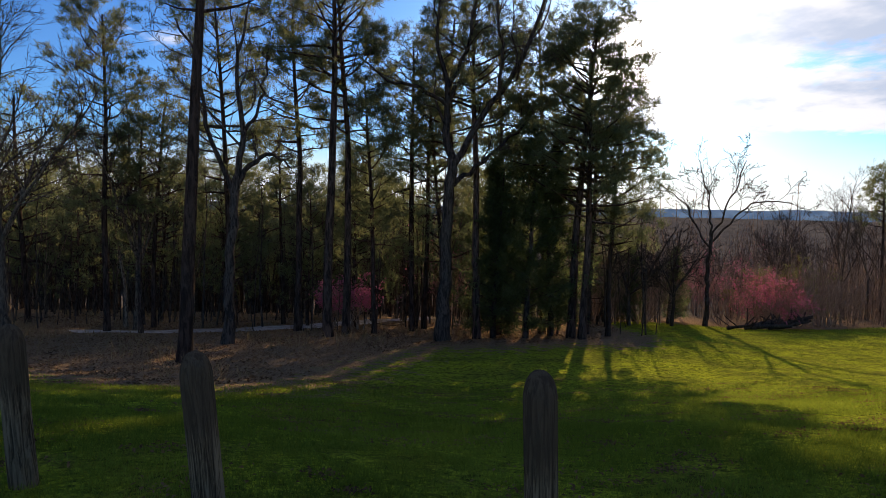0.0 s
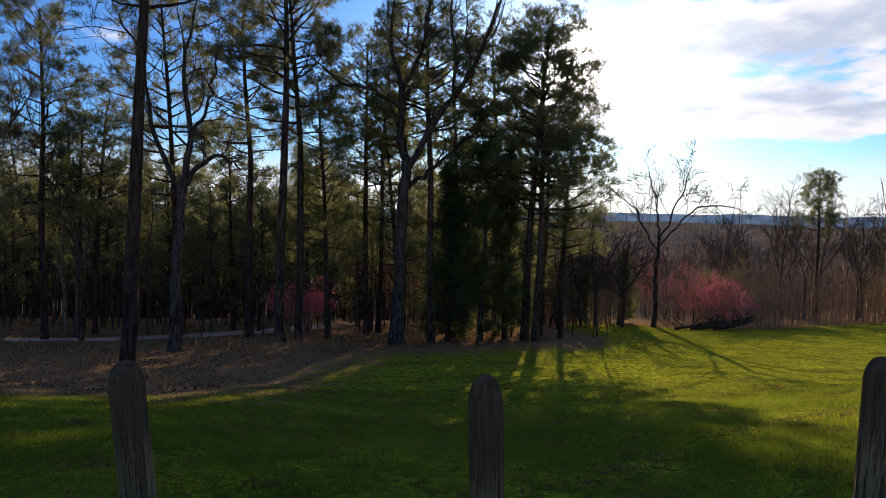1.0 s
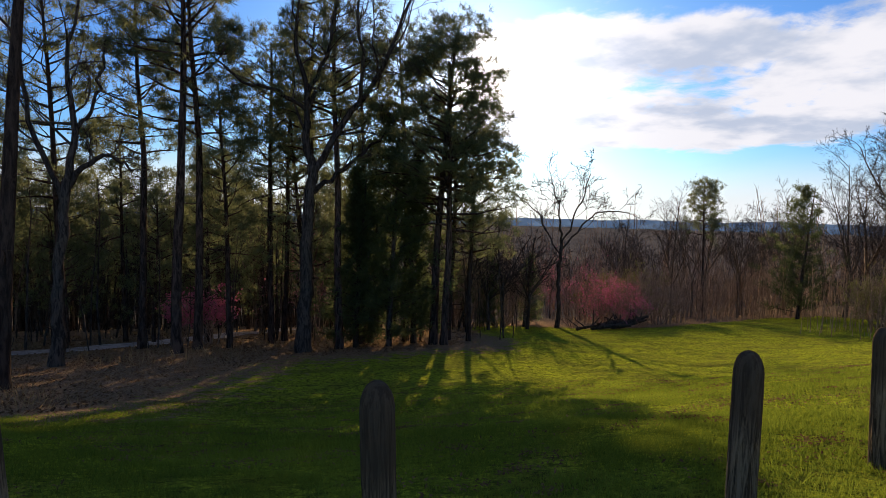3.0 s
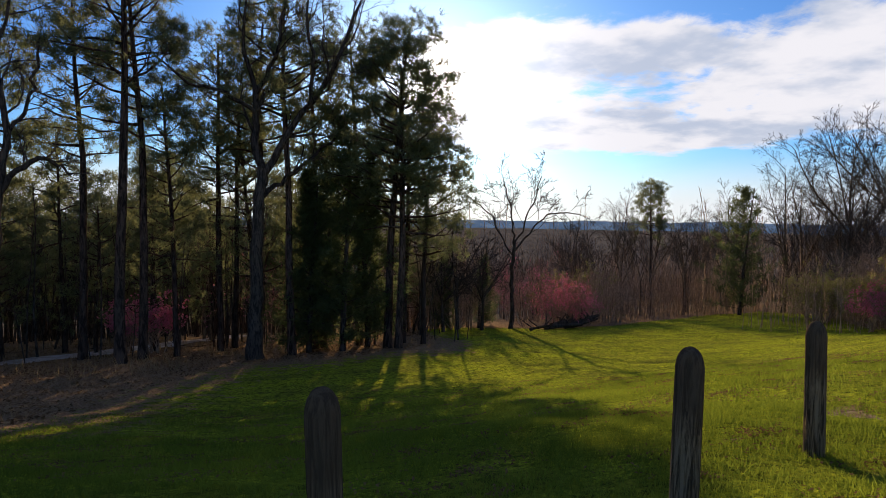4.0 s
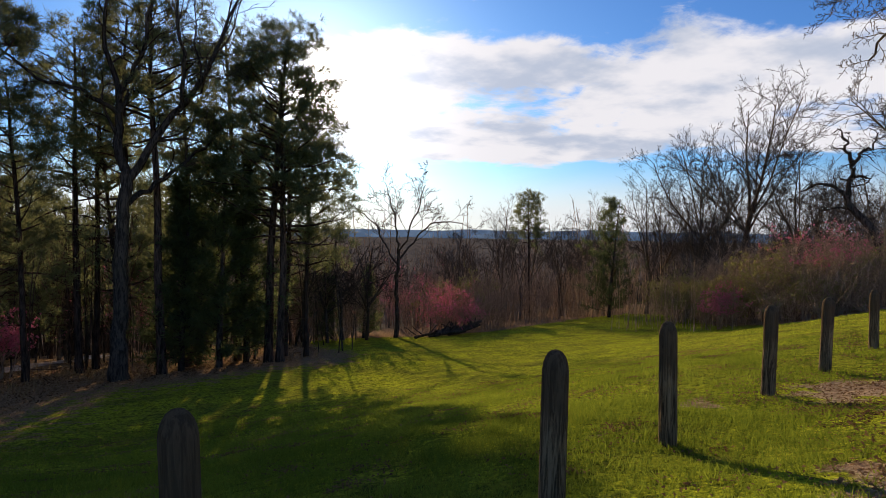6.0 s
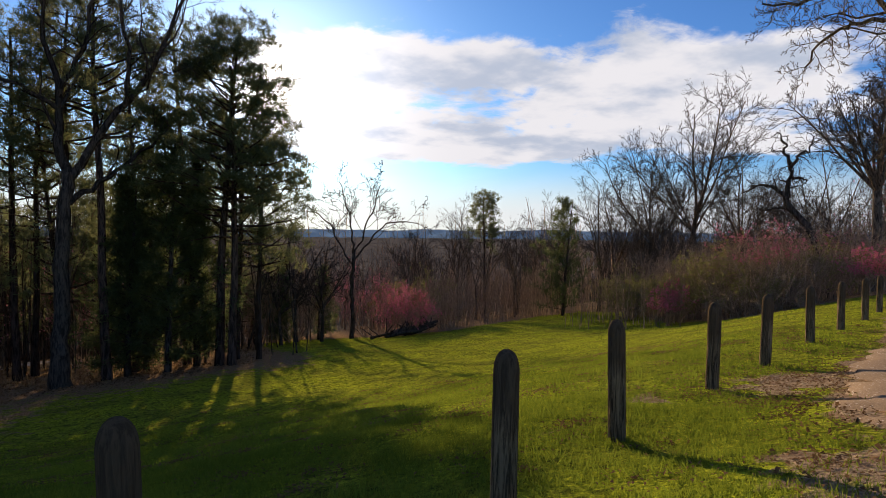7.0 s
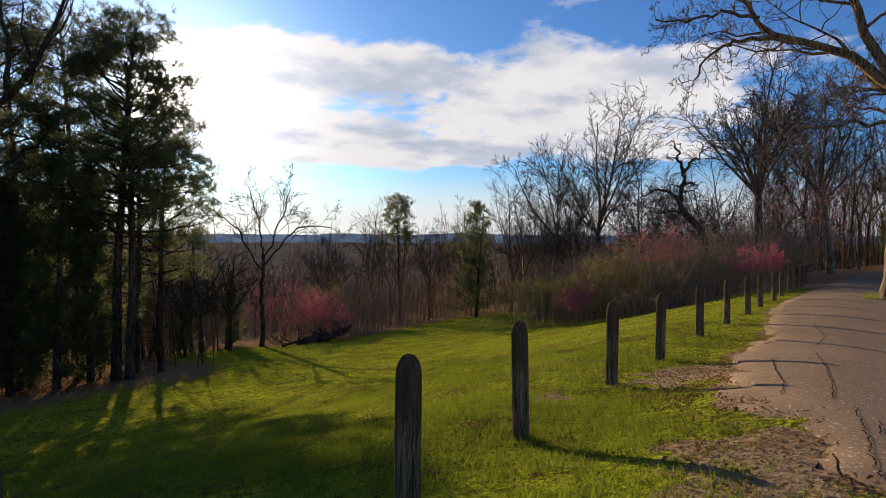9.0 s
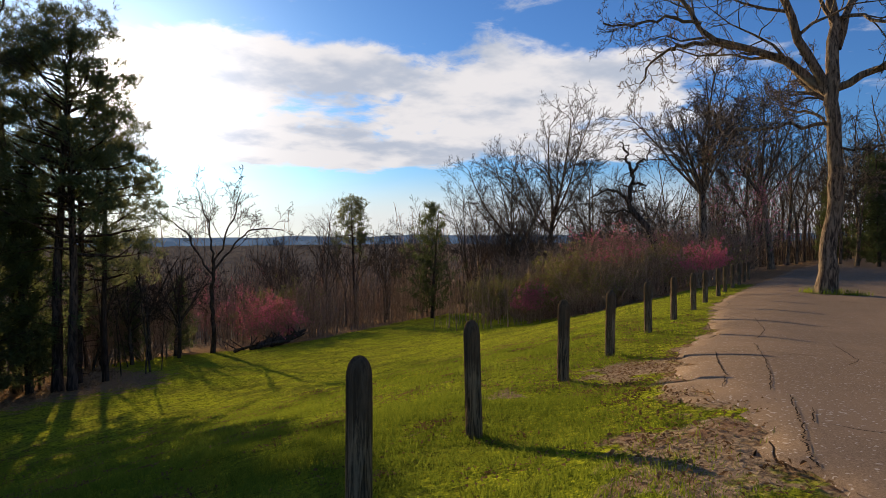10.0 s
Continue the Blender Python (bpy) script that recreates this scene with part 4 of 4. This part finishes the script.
# ---- trees of the wood, the valley rim and the roadside ----
def scatter(seed, count, gap, inside):
    """Random spots no nearer to one another than gap, within a rule."""
    r, out = random.Random(seed), []
    for _ in range(count * 60):
        x, y = r.uniform(-45, 75), r.uniform(-12, 130)
        if inside(x, y) and all((x - a) ** 2 + (y - b) ** 2 > gap * gap for a, b in out):
            out.append((x, y))
            if len(out) == count:
                break
    return out


for k, (x, y) in enumerate(scatter(1, 54, 2.6, lambda x, y: (-36 < x < 7 and 29 < y < 50 and x < 13 - 0.16 * y) or (-36 < x < -12 and 23 < y < 30))):
    plant("low_pine" if k % 3 else "pine", x, y, 7.6 + (k * 37 % 36) / 10, "pine inside the wood", "pines of the wood", seed=k)
for k, (x, y) in enumerate(scatter(17, 26, 2.6, lambda x, y: -36 < x < -3 and 44 < y < 62)):
    plant("low_pine", x, y, 9.0 + (k * 37 % 30) / 10, "pine deep inside the wood", "pines of the wood", seed=k)
for k, (x, y) in enumerate(scatter(2, 26, 2.6, lambda x, y: -34 < x < 8 and 26 < y < 52 and x < 14 - 0.2 * y)):
    plant("slim", x, y, 6.5 + (k * 29 % 50) / 10, "slim leafless tree inside the wood", "leafless trees", seed=k)
for k, (x, y, h) in enumerate(((-14.2, 19.7, 13), (-17.5, 22, 12), (-13.0, 25.7, 11.5), (38.1, 31.9, 14.2), (41.5, 30.2, 18.6), (42.3, 27.2, 12.6), (36.3, 34.6, 11.6), (45.5, 26, 10), (48, 29, 11), (39.5, 36, 12.5),
                               (33.4, 13.9, 12.6), (42.3, 13.4, 14.5), (36.5, 18.4, 7.0), (40.5, 21, 8.5), (44.5, 18, 10), (47.5, 14, 13), (51, 17, 13), (53, 11, 14), (47, 4.6, 13), (52, 0.5, 14),
                               (44, -1.5, 12), (56, 6.0, 13), (58, 14, 14), (60, -3, 13), (28.5, 40.5, 8.5), (33.5, 41.5, 9.5), (35.5, 38.5, 9.0), (12.2, 36.3, 7.0), (9.9, 41, 7.5), (8.8, 37.5, 6.5), (13.5, 41, 6.5),
                               (31, 38.6, 7.5), (11.2, 44, 7), (37.6, 30, 10.5), (43, 33, 11), (34.5, 24.2, 7.0), (33.0, 20.2, 7.5))):
    plant("bare" if k < 15 else "slim", x, y, h, "leafless grey-brown tree with fine twigs", "leafless trees", seed=5 if k == 10 else 4 if k in (3, 4, 5, 11, 13) else k % 4)
for k, (x, y) in enumerate(scatter(4, 70, 2.6, lambda x, y: x > 8 and 41 < y < 80 and x < 0.9 * y + 6)):
    plant("slim", x, y, 6.0 + (k * 31 % 40) / 10, "leafless tree on the slope below the lawn", "leafless trees", seed=k)


for k, (x, y) in enumerate(scatter(6, 40, 2.6, lambda x, y: 40 < x < 72 and 14 < y < 48 and y < x - 2 and y > fence_line(x) + 3)):
    plant("slim", x, y, 6.0 + (k * 31 % 35) / 10, "leafless tree behind the roadside brush", "leafless trees", seed=k)
for k, (x, y) in enumerate(scatter(16, 34, 2.3, lambda x, y: 46 < x < 74 and 6 < y < 26 and y > 0.12 * x + 0.5)):
    plant("slim" if k % 3 else "bare", x, y, 9.0 + (k * 31 % 45) / 10, "leafless tree beyond the road's bend", "leafless trees", seed=k % 3)
for k, (x, y) in enumerate(scatter(8, 11, 2.2, lambda x, y: -11 < x < 2 and 28 < y < 44)):
    plant("low_pine", x, y, 6.5 + (k * 37 % 36) / 10, "pine inside the wood", "pines of the wood", seed=k)
for k, (x, y, h) in enumerate(((9.4, 35.6, 4.9), (10.9, 37.4, 4.4), (8.4, 33.9, 4.3))):
    plant("low_pine", x, y, h, "small dark pine beside the wood", "small pines", seed=k + 1)
for k, (x, y, h) in enumerate(((9.9, 34.4, 4.6), (10.8, 34.9, 4.9), (11.8, 35.3, 5.0), (12.9, 36.4, 4.8), (11.3, 36.6, 5.4), (12.4, 34.3, 4.0), (9.2, 36.9, 5.2))):
    plant("slim", x, y, h, "small dark leafless tree with dense twigs", "leafless trees", seed=k)
CROOKED = bare_meshes(49, 6.2, 0.11, 0.34, 6, 0.75, bark=OAK_BARK, trunk_bark=OAK_BARK, style=dict(GNARLED, wander=0.3, thin=0.011, count=(6, 5, 3), spray=1))
for k, (x, y, z) in enumerate(((10.4, 33.4, 0.95), (11.6, 34.4, 1.1), (12.7, 33.2, 0.9), (13.3, 35.4, 1.05), (9.6, 36.2, 1.1), (11.8, 37.0, 1.2))):
    tree("crooked_tree", at(x, y), CROOKED, "small crooked dark leafless tree beside the lawn", "tree", "leafless trees", k * 67.0, z)
for x, y, z in ((10.9, 35.0, 0.62), (14.2, 37.0, 0.6)):
    tree("cedar_tree", at(x, y), CEDAR[1], "dense dark evergreen cedar", "tree", "", x * 50, z)
for k, (x, y, h) in enumerate(((36.8, 27.6, 8.6), (39.2, 28.8, 10.2), (37.6, 24.6, 8.0), (42.0, 22.4, 9.0), (44.2, 15.2, 11.0), (35.0, 29.6, 7.6), (31.5, 43.5, 10.6), (34.4, 42.4, 10.2), (28.6, 43.0, 10.4), (36.6, 40.4, 10.0), (25.4, 44.5, 8.6))):
    plant("bare", x, y, h, "leafless grey-brown tree with fine twigs", "leafless trees", seed=k)


def build_stems(name, seed, count, inside, heights, thick, twigs, mat, label, spread=0.35):
    """Countless thin stems with a few twigs each, as one mesh."""
    r = np.random.default_rng(seed)
    t, made = Tubes(), 0
    while made < count:
        x, y = r.uniform(-60, 90), r.uniform(-15, 320)
        if not inside(x, y):
            continue
        made += 1
        h = r.uniform(*heights)
        z = float(ground_z(x, y))
        q = stem(r, (x, y, z - 0.1), (r.normal() * 0.05, r.normal() * 0.05, 1), h, 4, 0.05, 0.01)
        t.tube(q, taper(thick * h, thick * h * 0.25, 5), 3)
        n = twigs
        f = r.uniform(0.25, 1, n)
        base = np.stack([np.interp(f * 4, np.arange(5), q[:, i]) for i in range(3)], 1)
        d = np.stack([r.normal(size=n) * spread, r.normal(size=n) * spread, r.uniform(0.5, 1, n)], 1)
        ln = h * r.uniform(0.12, 0.34, (n, 1)) * (1.25 - f[:, None])
        s = np.cross(d, r.normal(size=(n, 3)))
        s *= thick * h * 0.28 / (np.linalg.norm(s, axis=1, keepdims=True) + 1e-9)
        t.tris(np.stack([base - s, base + s, base + d * ln], 1))
    tagged(new(name, t.mesh(name, mat)), label, "brush", kind="stuff")


build_stems("thicket", 5, 900, lambda x, y: 17.5 < x < 40 and 32 + 0.22 * (x - 17) < y < 43 + 0.2 * (x - 17), (1.6, 4.6), 0.006, 16, BRUSH, "thicket of bare brown saplings behind the lawn")
build_stems("saplings", 6, 560, lambda x, y: -36 < x < 13 and 26 < y < 60 and x < 15 - 0.14 * y, (2.5, 8.5), 0.0085, 14, OAK_BARK, "thin bare saplings inside the wood")
build_stems("roadside_brush", 7, 800, lambda x, y: 23 < x < 60 and fence_line(x) + 3 < y < fence_line(x) + 14 + (60 - x) * 0.1 and y > 32 - 0.75 * x, (1.2, 3.6), 0.006, 18, BRUSH, "bare brown undergrowth along the road", 0.6)
build_stems("far_side_brush", 8, 3200, lambda x, y: 45 < x < 90 and -15 < y < 80 and y < 1.05 * x - 6 and not (y > fence_line(x) - 8 and y < fence_line(x) + 1 and x < 52), (3.0, 8.5), 0.005, 26, OAK_BARK, "bare undergrowth beyond the road's bend", 0.5)
build_stems("valley_woods", 9, 3200, lambda x, y: y > 46 and -8 < x < 0.95 * y + 8 and (y > 60 or x > 8), (7.0, 11.5), 0.008, 26, BRUSH, "grey-brown leafless woods down in the valley", 0.5)
build_stems("deep_wood", 10, 900, lambda x, y: -60 < x < 4 and 44 < y < 90 and x < 6 - 0.05 * y, (7, 11), 0.011, 22, OAK_BARK, "dark trunks deep inside the wood", 0.5)


def build_deep_crowns():
    r = np.random.default_rng(31)
    n = 2600
    y = r.uniform(46, 74, n)
    x = r.uniform(-62, 5, n) - 0.03 * y
    z = ground_z(x, y) + r.uniform(2.5, 9.0, n)
    c = np.stack([x, y, z], 1)
    t = Tubes()
    d = r.normal(size=(n, 3))
    t.tris(tuft(r, c, d / np.linalg.norm(d, axis=1, keepdims=True), 0.7, 12, 0.045))
    tagged(new("deep_crowns", t.mesh("deep_crowns", NEEDLE)), "pine crowns deep inside the wood", "foliage", kind="stuff")


build_deep_crowns()


def build_canopy():
    """The valley's woods far off, as an uneven sheet of crowns, and the ridges behind."""
    a = np.radians(np.linspace(-50, 105, 420))
    rr = np.geomspace(170, 2600, 120)
    ga, gr = np.meshgrid(a, rr, indexing="ij")
    x, y = np.sin(ga) * gr, np.cos(ga) * gr
    r = np.random.default_rng(8)
    z = ground_z(x, np.maximum(y, 60 + 0 * y)) + 6 + r.uniform(-2.2, 2.2, x.shape) * np.clip(gr / 260, 0.8, 1.6)
    k = len(rr)
    i, j = np.meshgrid(np.arange(len(a) - 1), np.arange(k - 1), indexing="ij")
    q = (i * k + j).ravel()
    me = mesh_of("far_woods", np.stack([x, y, z], -1).reshape(-1, 3), np.stack([q, q + 1, q + k + 1, q + k], 1), CANOPY)
    tagged(new("far_woods", me), "brown leafless woods stretching over the valley", "woods", kind="stuff")
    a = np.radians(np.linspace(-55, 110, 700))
    # both ridges glow evenly, sun and sky don't light them
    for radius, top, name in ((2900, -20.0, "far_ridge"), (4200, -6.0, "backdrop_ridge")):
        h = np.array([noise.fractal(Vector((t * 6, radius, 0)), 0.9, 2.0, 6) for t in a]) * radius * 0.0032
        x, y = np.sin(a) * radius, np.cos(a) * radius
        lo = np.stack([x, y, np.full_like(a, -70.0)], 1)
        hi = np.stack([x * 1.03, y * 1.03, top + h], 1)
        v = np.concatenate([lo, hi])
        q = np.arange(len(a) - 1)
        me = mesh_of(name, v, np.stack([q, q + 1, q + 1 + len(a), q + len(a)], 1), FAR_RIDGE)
        tagged(new(name, me), "wooded ridge on the horizon, glowing blue in place of haze", "backdrop", kind="structure")


build_canopy()

# ---- logs beside the redbud ----
for k, (x, y, ln, r, turn, tilt) in enumerate(((16.2, 30.6, 2.2, 0.16, 80, 4), (17.4, 30.5, 2.6, 0.2, 96, 6), (18.0, 30.9, 1.6, 0.13, 60, 14), (16.9, 31.0, 1.8, 0.24, 110, 10), (15.6, 31.1, 1.4, 0.12, 30, 12))):
    t = Tubes()
    rg = np.random.default_rng(k)
    q = stem(rg, (0, 0, 0), (1, 0, 0.03), ln, 7, 0.05, 0)
    t.tube(q, taper(r, r * 0.6, 8) * rg.uniform(0.8, 1.15, 8) * 0.75, 10)
    for c in range(3):
        t.tube(stem(rg, q[1 + 2 * c], rg.normal(size=3) + np.array([0, 0, 0.9]), rg.uniform(0.5, 1.0), 4, 0.2, 0), taper(r * 0.3, 0.02, 5), 5)
    end = stem(rg, q[5], (0.3, 0.8, 0.6), 0.7, 3, 0.1, 0)
    t.tube(end, taper(r * 0.4, 0.03, 4), 6)
    ob = new("log", t.mesh("log", OAK_BARK, True))
    ob.matrix_world = pose(x - 0.8, y, float(ground_z(x, y)) + r * 0.7, 0, -tilt, turn - 90)
    tagged(ob, "dark fallen log in a brush pile", "log", "fallen logs")


# ---- grass and leaves ----
def lawn_spots(rng, count, lo, hi, a0, a1):
    r = np.sqrt(rng.uniform(lo * lo, hi * hi, count))
    a = np.radians(rng.uniform(a0, a1, count))
    return 0.2 + np.sin(a) * r, np.cos(a) * r


def patchy(x, y, scale, seed):
    return (np.sin(x * scale + seed) * np.sin(y * scale * 1.13 + seed * 2) + np.sin(x * scale * 2.3 + y * scale * 1.7 + seed) * 0.6
            + np.sin(y * scale * 3.1 - x * scale * 2.2 + seed * 3) * 0.45)


def build_grass():
    rng = np.random.default_rng(12)
    t = Tubes()
    for count, lo, hi, ln, w in ((190000, 1.2, 6.5, 0.04, 0.003), (90000, 6.5, 14, 0.044, 0.006), (60000, 14, 40, 0.045, 0.012)):
        x, y = lawn_spots(rng, count, lo, hi, -42, 84)
        keep = edge_distance(x, y, LAWN_EDGE) > rng.uniform(-0.3, 1.0, count)
        keep &= (line_distance(x, y, ROAD_EDGE) > rng.uniform(0.0, 0.45, count)) & (patchy(x, y, 1.7, 2.0) < rng.uniform(0.3, 1.6, count))
        keep &= np.hypot(x - 6.5, y - 3.45) > rng.uniform(0.3, 1.3, count)
        x, y = x[keep], y[keep]
        n = len(x)
        z = ground_z(x, y)
        tall = ln * rng.uniform(0.45, 1.25, n) * (1 + 0.3 * np.clip(patchy(x, y, 0.9, 5.0), -1, 1.4) + 0.4 * np.clip(patchy(x, y, 5.3, 1.0), -1, 1.2))
        a = rng.uniform(0, 6.283, n)
        lean = rng.uniform(0.1, 0.8, n) * tall
        b = rng.uniform(0, 6.283, n)
        base = np.stack([x, y, z - 0.004], 1)
        s = np.stack([np.cos(a), np.sin(a), 0 * a], 1) * w
        tip = base + np.stack([np.cos(b) * lean, np.sin(b) * lean, tall], 1)
        t.tris(np.stack([base - s, base + s, tip], 1))
    x, y = lawn_spots(rng, 3600, 1.4, 12, -42, 84)
    keep = (edge_distance(x, y, LAWN_EDGE) > 0.3) & (patchy(x, y, 1.1, 7.0) > -0.2)
    x, y = x[keep], y[keep]
    reach = rng.uniform(0.04, 0.13, len(x))
    x, y, reach = np.repeat(x, 46), np.repeat(y, 46), np.repeat(reach, 46)
    n = len(x)
    x, y = x + rng.normal(size=n) * reach, y + rng.normal(size=n) * reach
    base = np.stack([x, y, ground_z(x, y) - 0.004], 1)
    a = rng.uniform(0, 6.283, n)
    s = np.stack([np.cos(a), np.sin(a), 0 * a], 1) * 0.0042
    tip = base + np.stack([rng.normal(size=n) * 0.04, rng.normal(size=n) * 0.04, reach * rng.uniform(0.25, 0.75, n)], 1)
    t.tris(np.stack([base - s, base + s, tip], 1))
    n = 380
    a, r = rng.uniform(0, 6.283, n), rng.uniform(0.3, 0.85, n)
    x, y = 20.58 + np.cos(a) * r * 0.8, 4.8 + np.sin(a) * r * 1.1
    base = np.stack([x, y, ground_z(x, y) + 0.02], 1)
    s = np.stack([np.cos(a + 1), np.sin(a + 1), 0 * a], 1) * 0.012
    tip = base + np.stack([rng.normal(size=n) * 0.05, rng.normal(size=n) * 0.05, rng.uniform(0.08, 0.22, n)], 1)
    t.tris(np.stack([base - s, base + s, tip], 1))
    tagged(new("grass", t.mesh("grass", BLADE)), "short bright green spring grass", "grass", kind="stuff")
    t = Tubes()
    x = rng.uniform(-24, 13, 30000)
    y = rng.uniform(11, 40, 30000)
    d = -edge_distance(x, y, LAWN_EDGE)
    keep = (d > 0.8) & (patchy(x, y, 0.6, 1.0) > rng.uniform(-0.3, 1.2, 30000)) & (rng.uniform(0, 1, 30000) < np.clip(d / 4, 0.05, 1))
    keep &= line_distance(x, y, TRACK_LINE) > 1.3
    x, y = x[keep], y[keep]
    n = len(x)
    base = np.stack([x, y, ground_z(x, y) - 0.01], 1)
    a = rng.uniform(0, 6.283, n)
    s = np.stack([np.cos(a), np.sin(a), 0 * a], 1) * 0.012
    tip = base + np.stack([rng.normal(size=n) * 0.12, rng.normal(size=n) * 0.12, rng.uniform(0.1, 0.5, n)], 1)
    t.tris(np.stack([base - s, base + s, tip], 1))
    tagged(new("dry_weeds", t.mesh("dry_weeds", STRAW)), "dry tan weeds at the edge of the wood", "grass", kind="stuff")


def build_leaves():
    rng = np.random.default_rng(14)
    x, y = lawn_spots(rng, 60000, 1.3, 14, -42, 84)
    spots = patchy(x, y, 1.7, 2.0) > rng.uniform(0.75, 2.0, len(x))
    spots |= (np.hypot(x - 6.5, y - 3.45) < 1.2) & (rng.uniform(0, 1, len(x)) < 0.8)
    spots |= (line_distance(x, y, ROAD_EDGE[3:]) < 0.6) & (rng.uniform(0, 1, len(x)) < 0.3)
    spots &= edge_distance(x, y, LAWN_EDGE) > rng.uniform(-0.5, 0.1, len(x)) * (rng.uniform(0, 1, len(x)) < 0.15)
    x, y = x[spots], y[spots]
    ex, ey = rng.uniform(1.8, 8, 6000), rng.uniform(0.2, 4.0, 6000)
    near = (edge_distance(ex, ey, LAWN_EDGE) > rng.uniform(-0.25, 0.1, 6000)) & (line_distance(ex, ey, ROAD_EDGE[3:]) < rng.uniform(0.1, 0.9, 6000)) & (ey > -0.6 + 0.3 * ex)
    cx, cy = lawn_spots(rng, 430, 1.5, 15, -42, 84)
    ok = edge_distance(cx, cy, LAWN_EDGE) > 0.2
    cx, cy = np.repeat(cx[ok], 45), np.repeat(cy[ok], 45)
    wide = np.repeat(rng.uniform(0.04, 0.16, ok.sum()), 45)
    x, y = np.concatenate([x, cx + rng.normal(size=len(cx)) * wide * 1.4]), np.concatenate([y, cy + rng.normal(size=len(cx)) * wide])
    wx, wy = rng.uniform(-22, 9, 26000), rng.uniform(11, 36, 26000)
    wood = (edge_distance(wx, wy, LAWN_EDGE) < -0.2) & (line_distance(wx, wy, TRACK_LINE) > 0.9)
    big = np.concatenate([np.full(len(x) + near.sum(), 0.0155), np.full(wood.sum(), 0.045)])
    x, y = np.concatenate([x, ex[near], wx[wood]]), np.concatenate([y, ey[near], wy[wood]])
    n = len(x)
    c = np.stack([x, y, ground_z(x, y) + 0.02], 1)
    a = rng.uniform(0, 6.283, n)
    r = (big * rng.uniform(0.6, 1.3, n))[:, None]
    u = np.stack([np.cos(a), np.sin(a), rng.normal(size=n) * 0.35], 1) * r
    w = np.stack([-np.sin(a), np.cos(a), rng.normal(size=n) * 0.35], 1) * r * 0.55
    up = np.array([0, 0, 1.0]) * r * 0.35
    t = Tubes()
    t.tris(np.stack([c - u, c - w + up, c + u], 1))
    t.tris(np.stack([c + u, c + w + up, c - u], 1))
    tagged(new("leaf_litter", t.mesh("leaf_litter", DEAD_LEAF)), "curled brown dead leaves on grass and soil", "leaves", kind="stuff")


build_grass()
build_leaves()
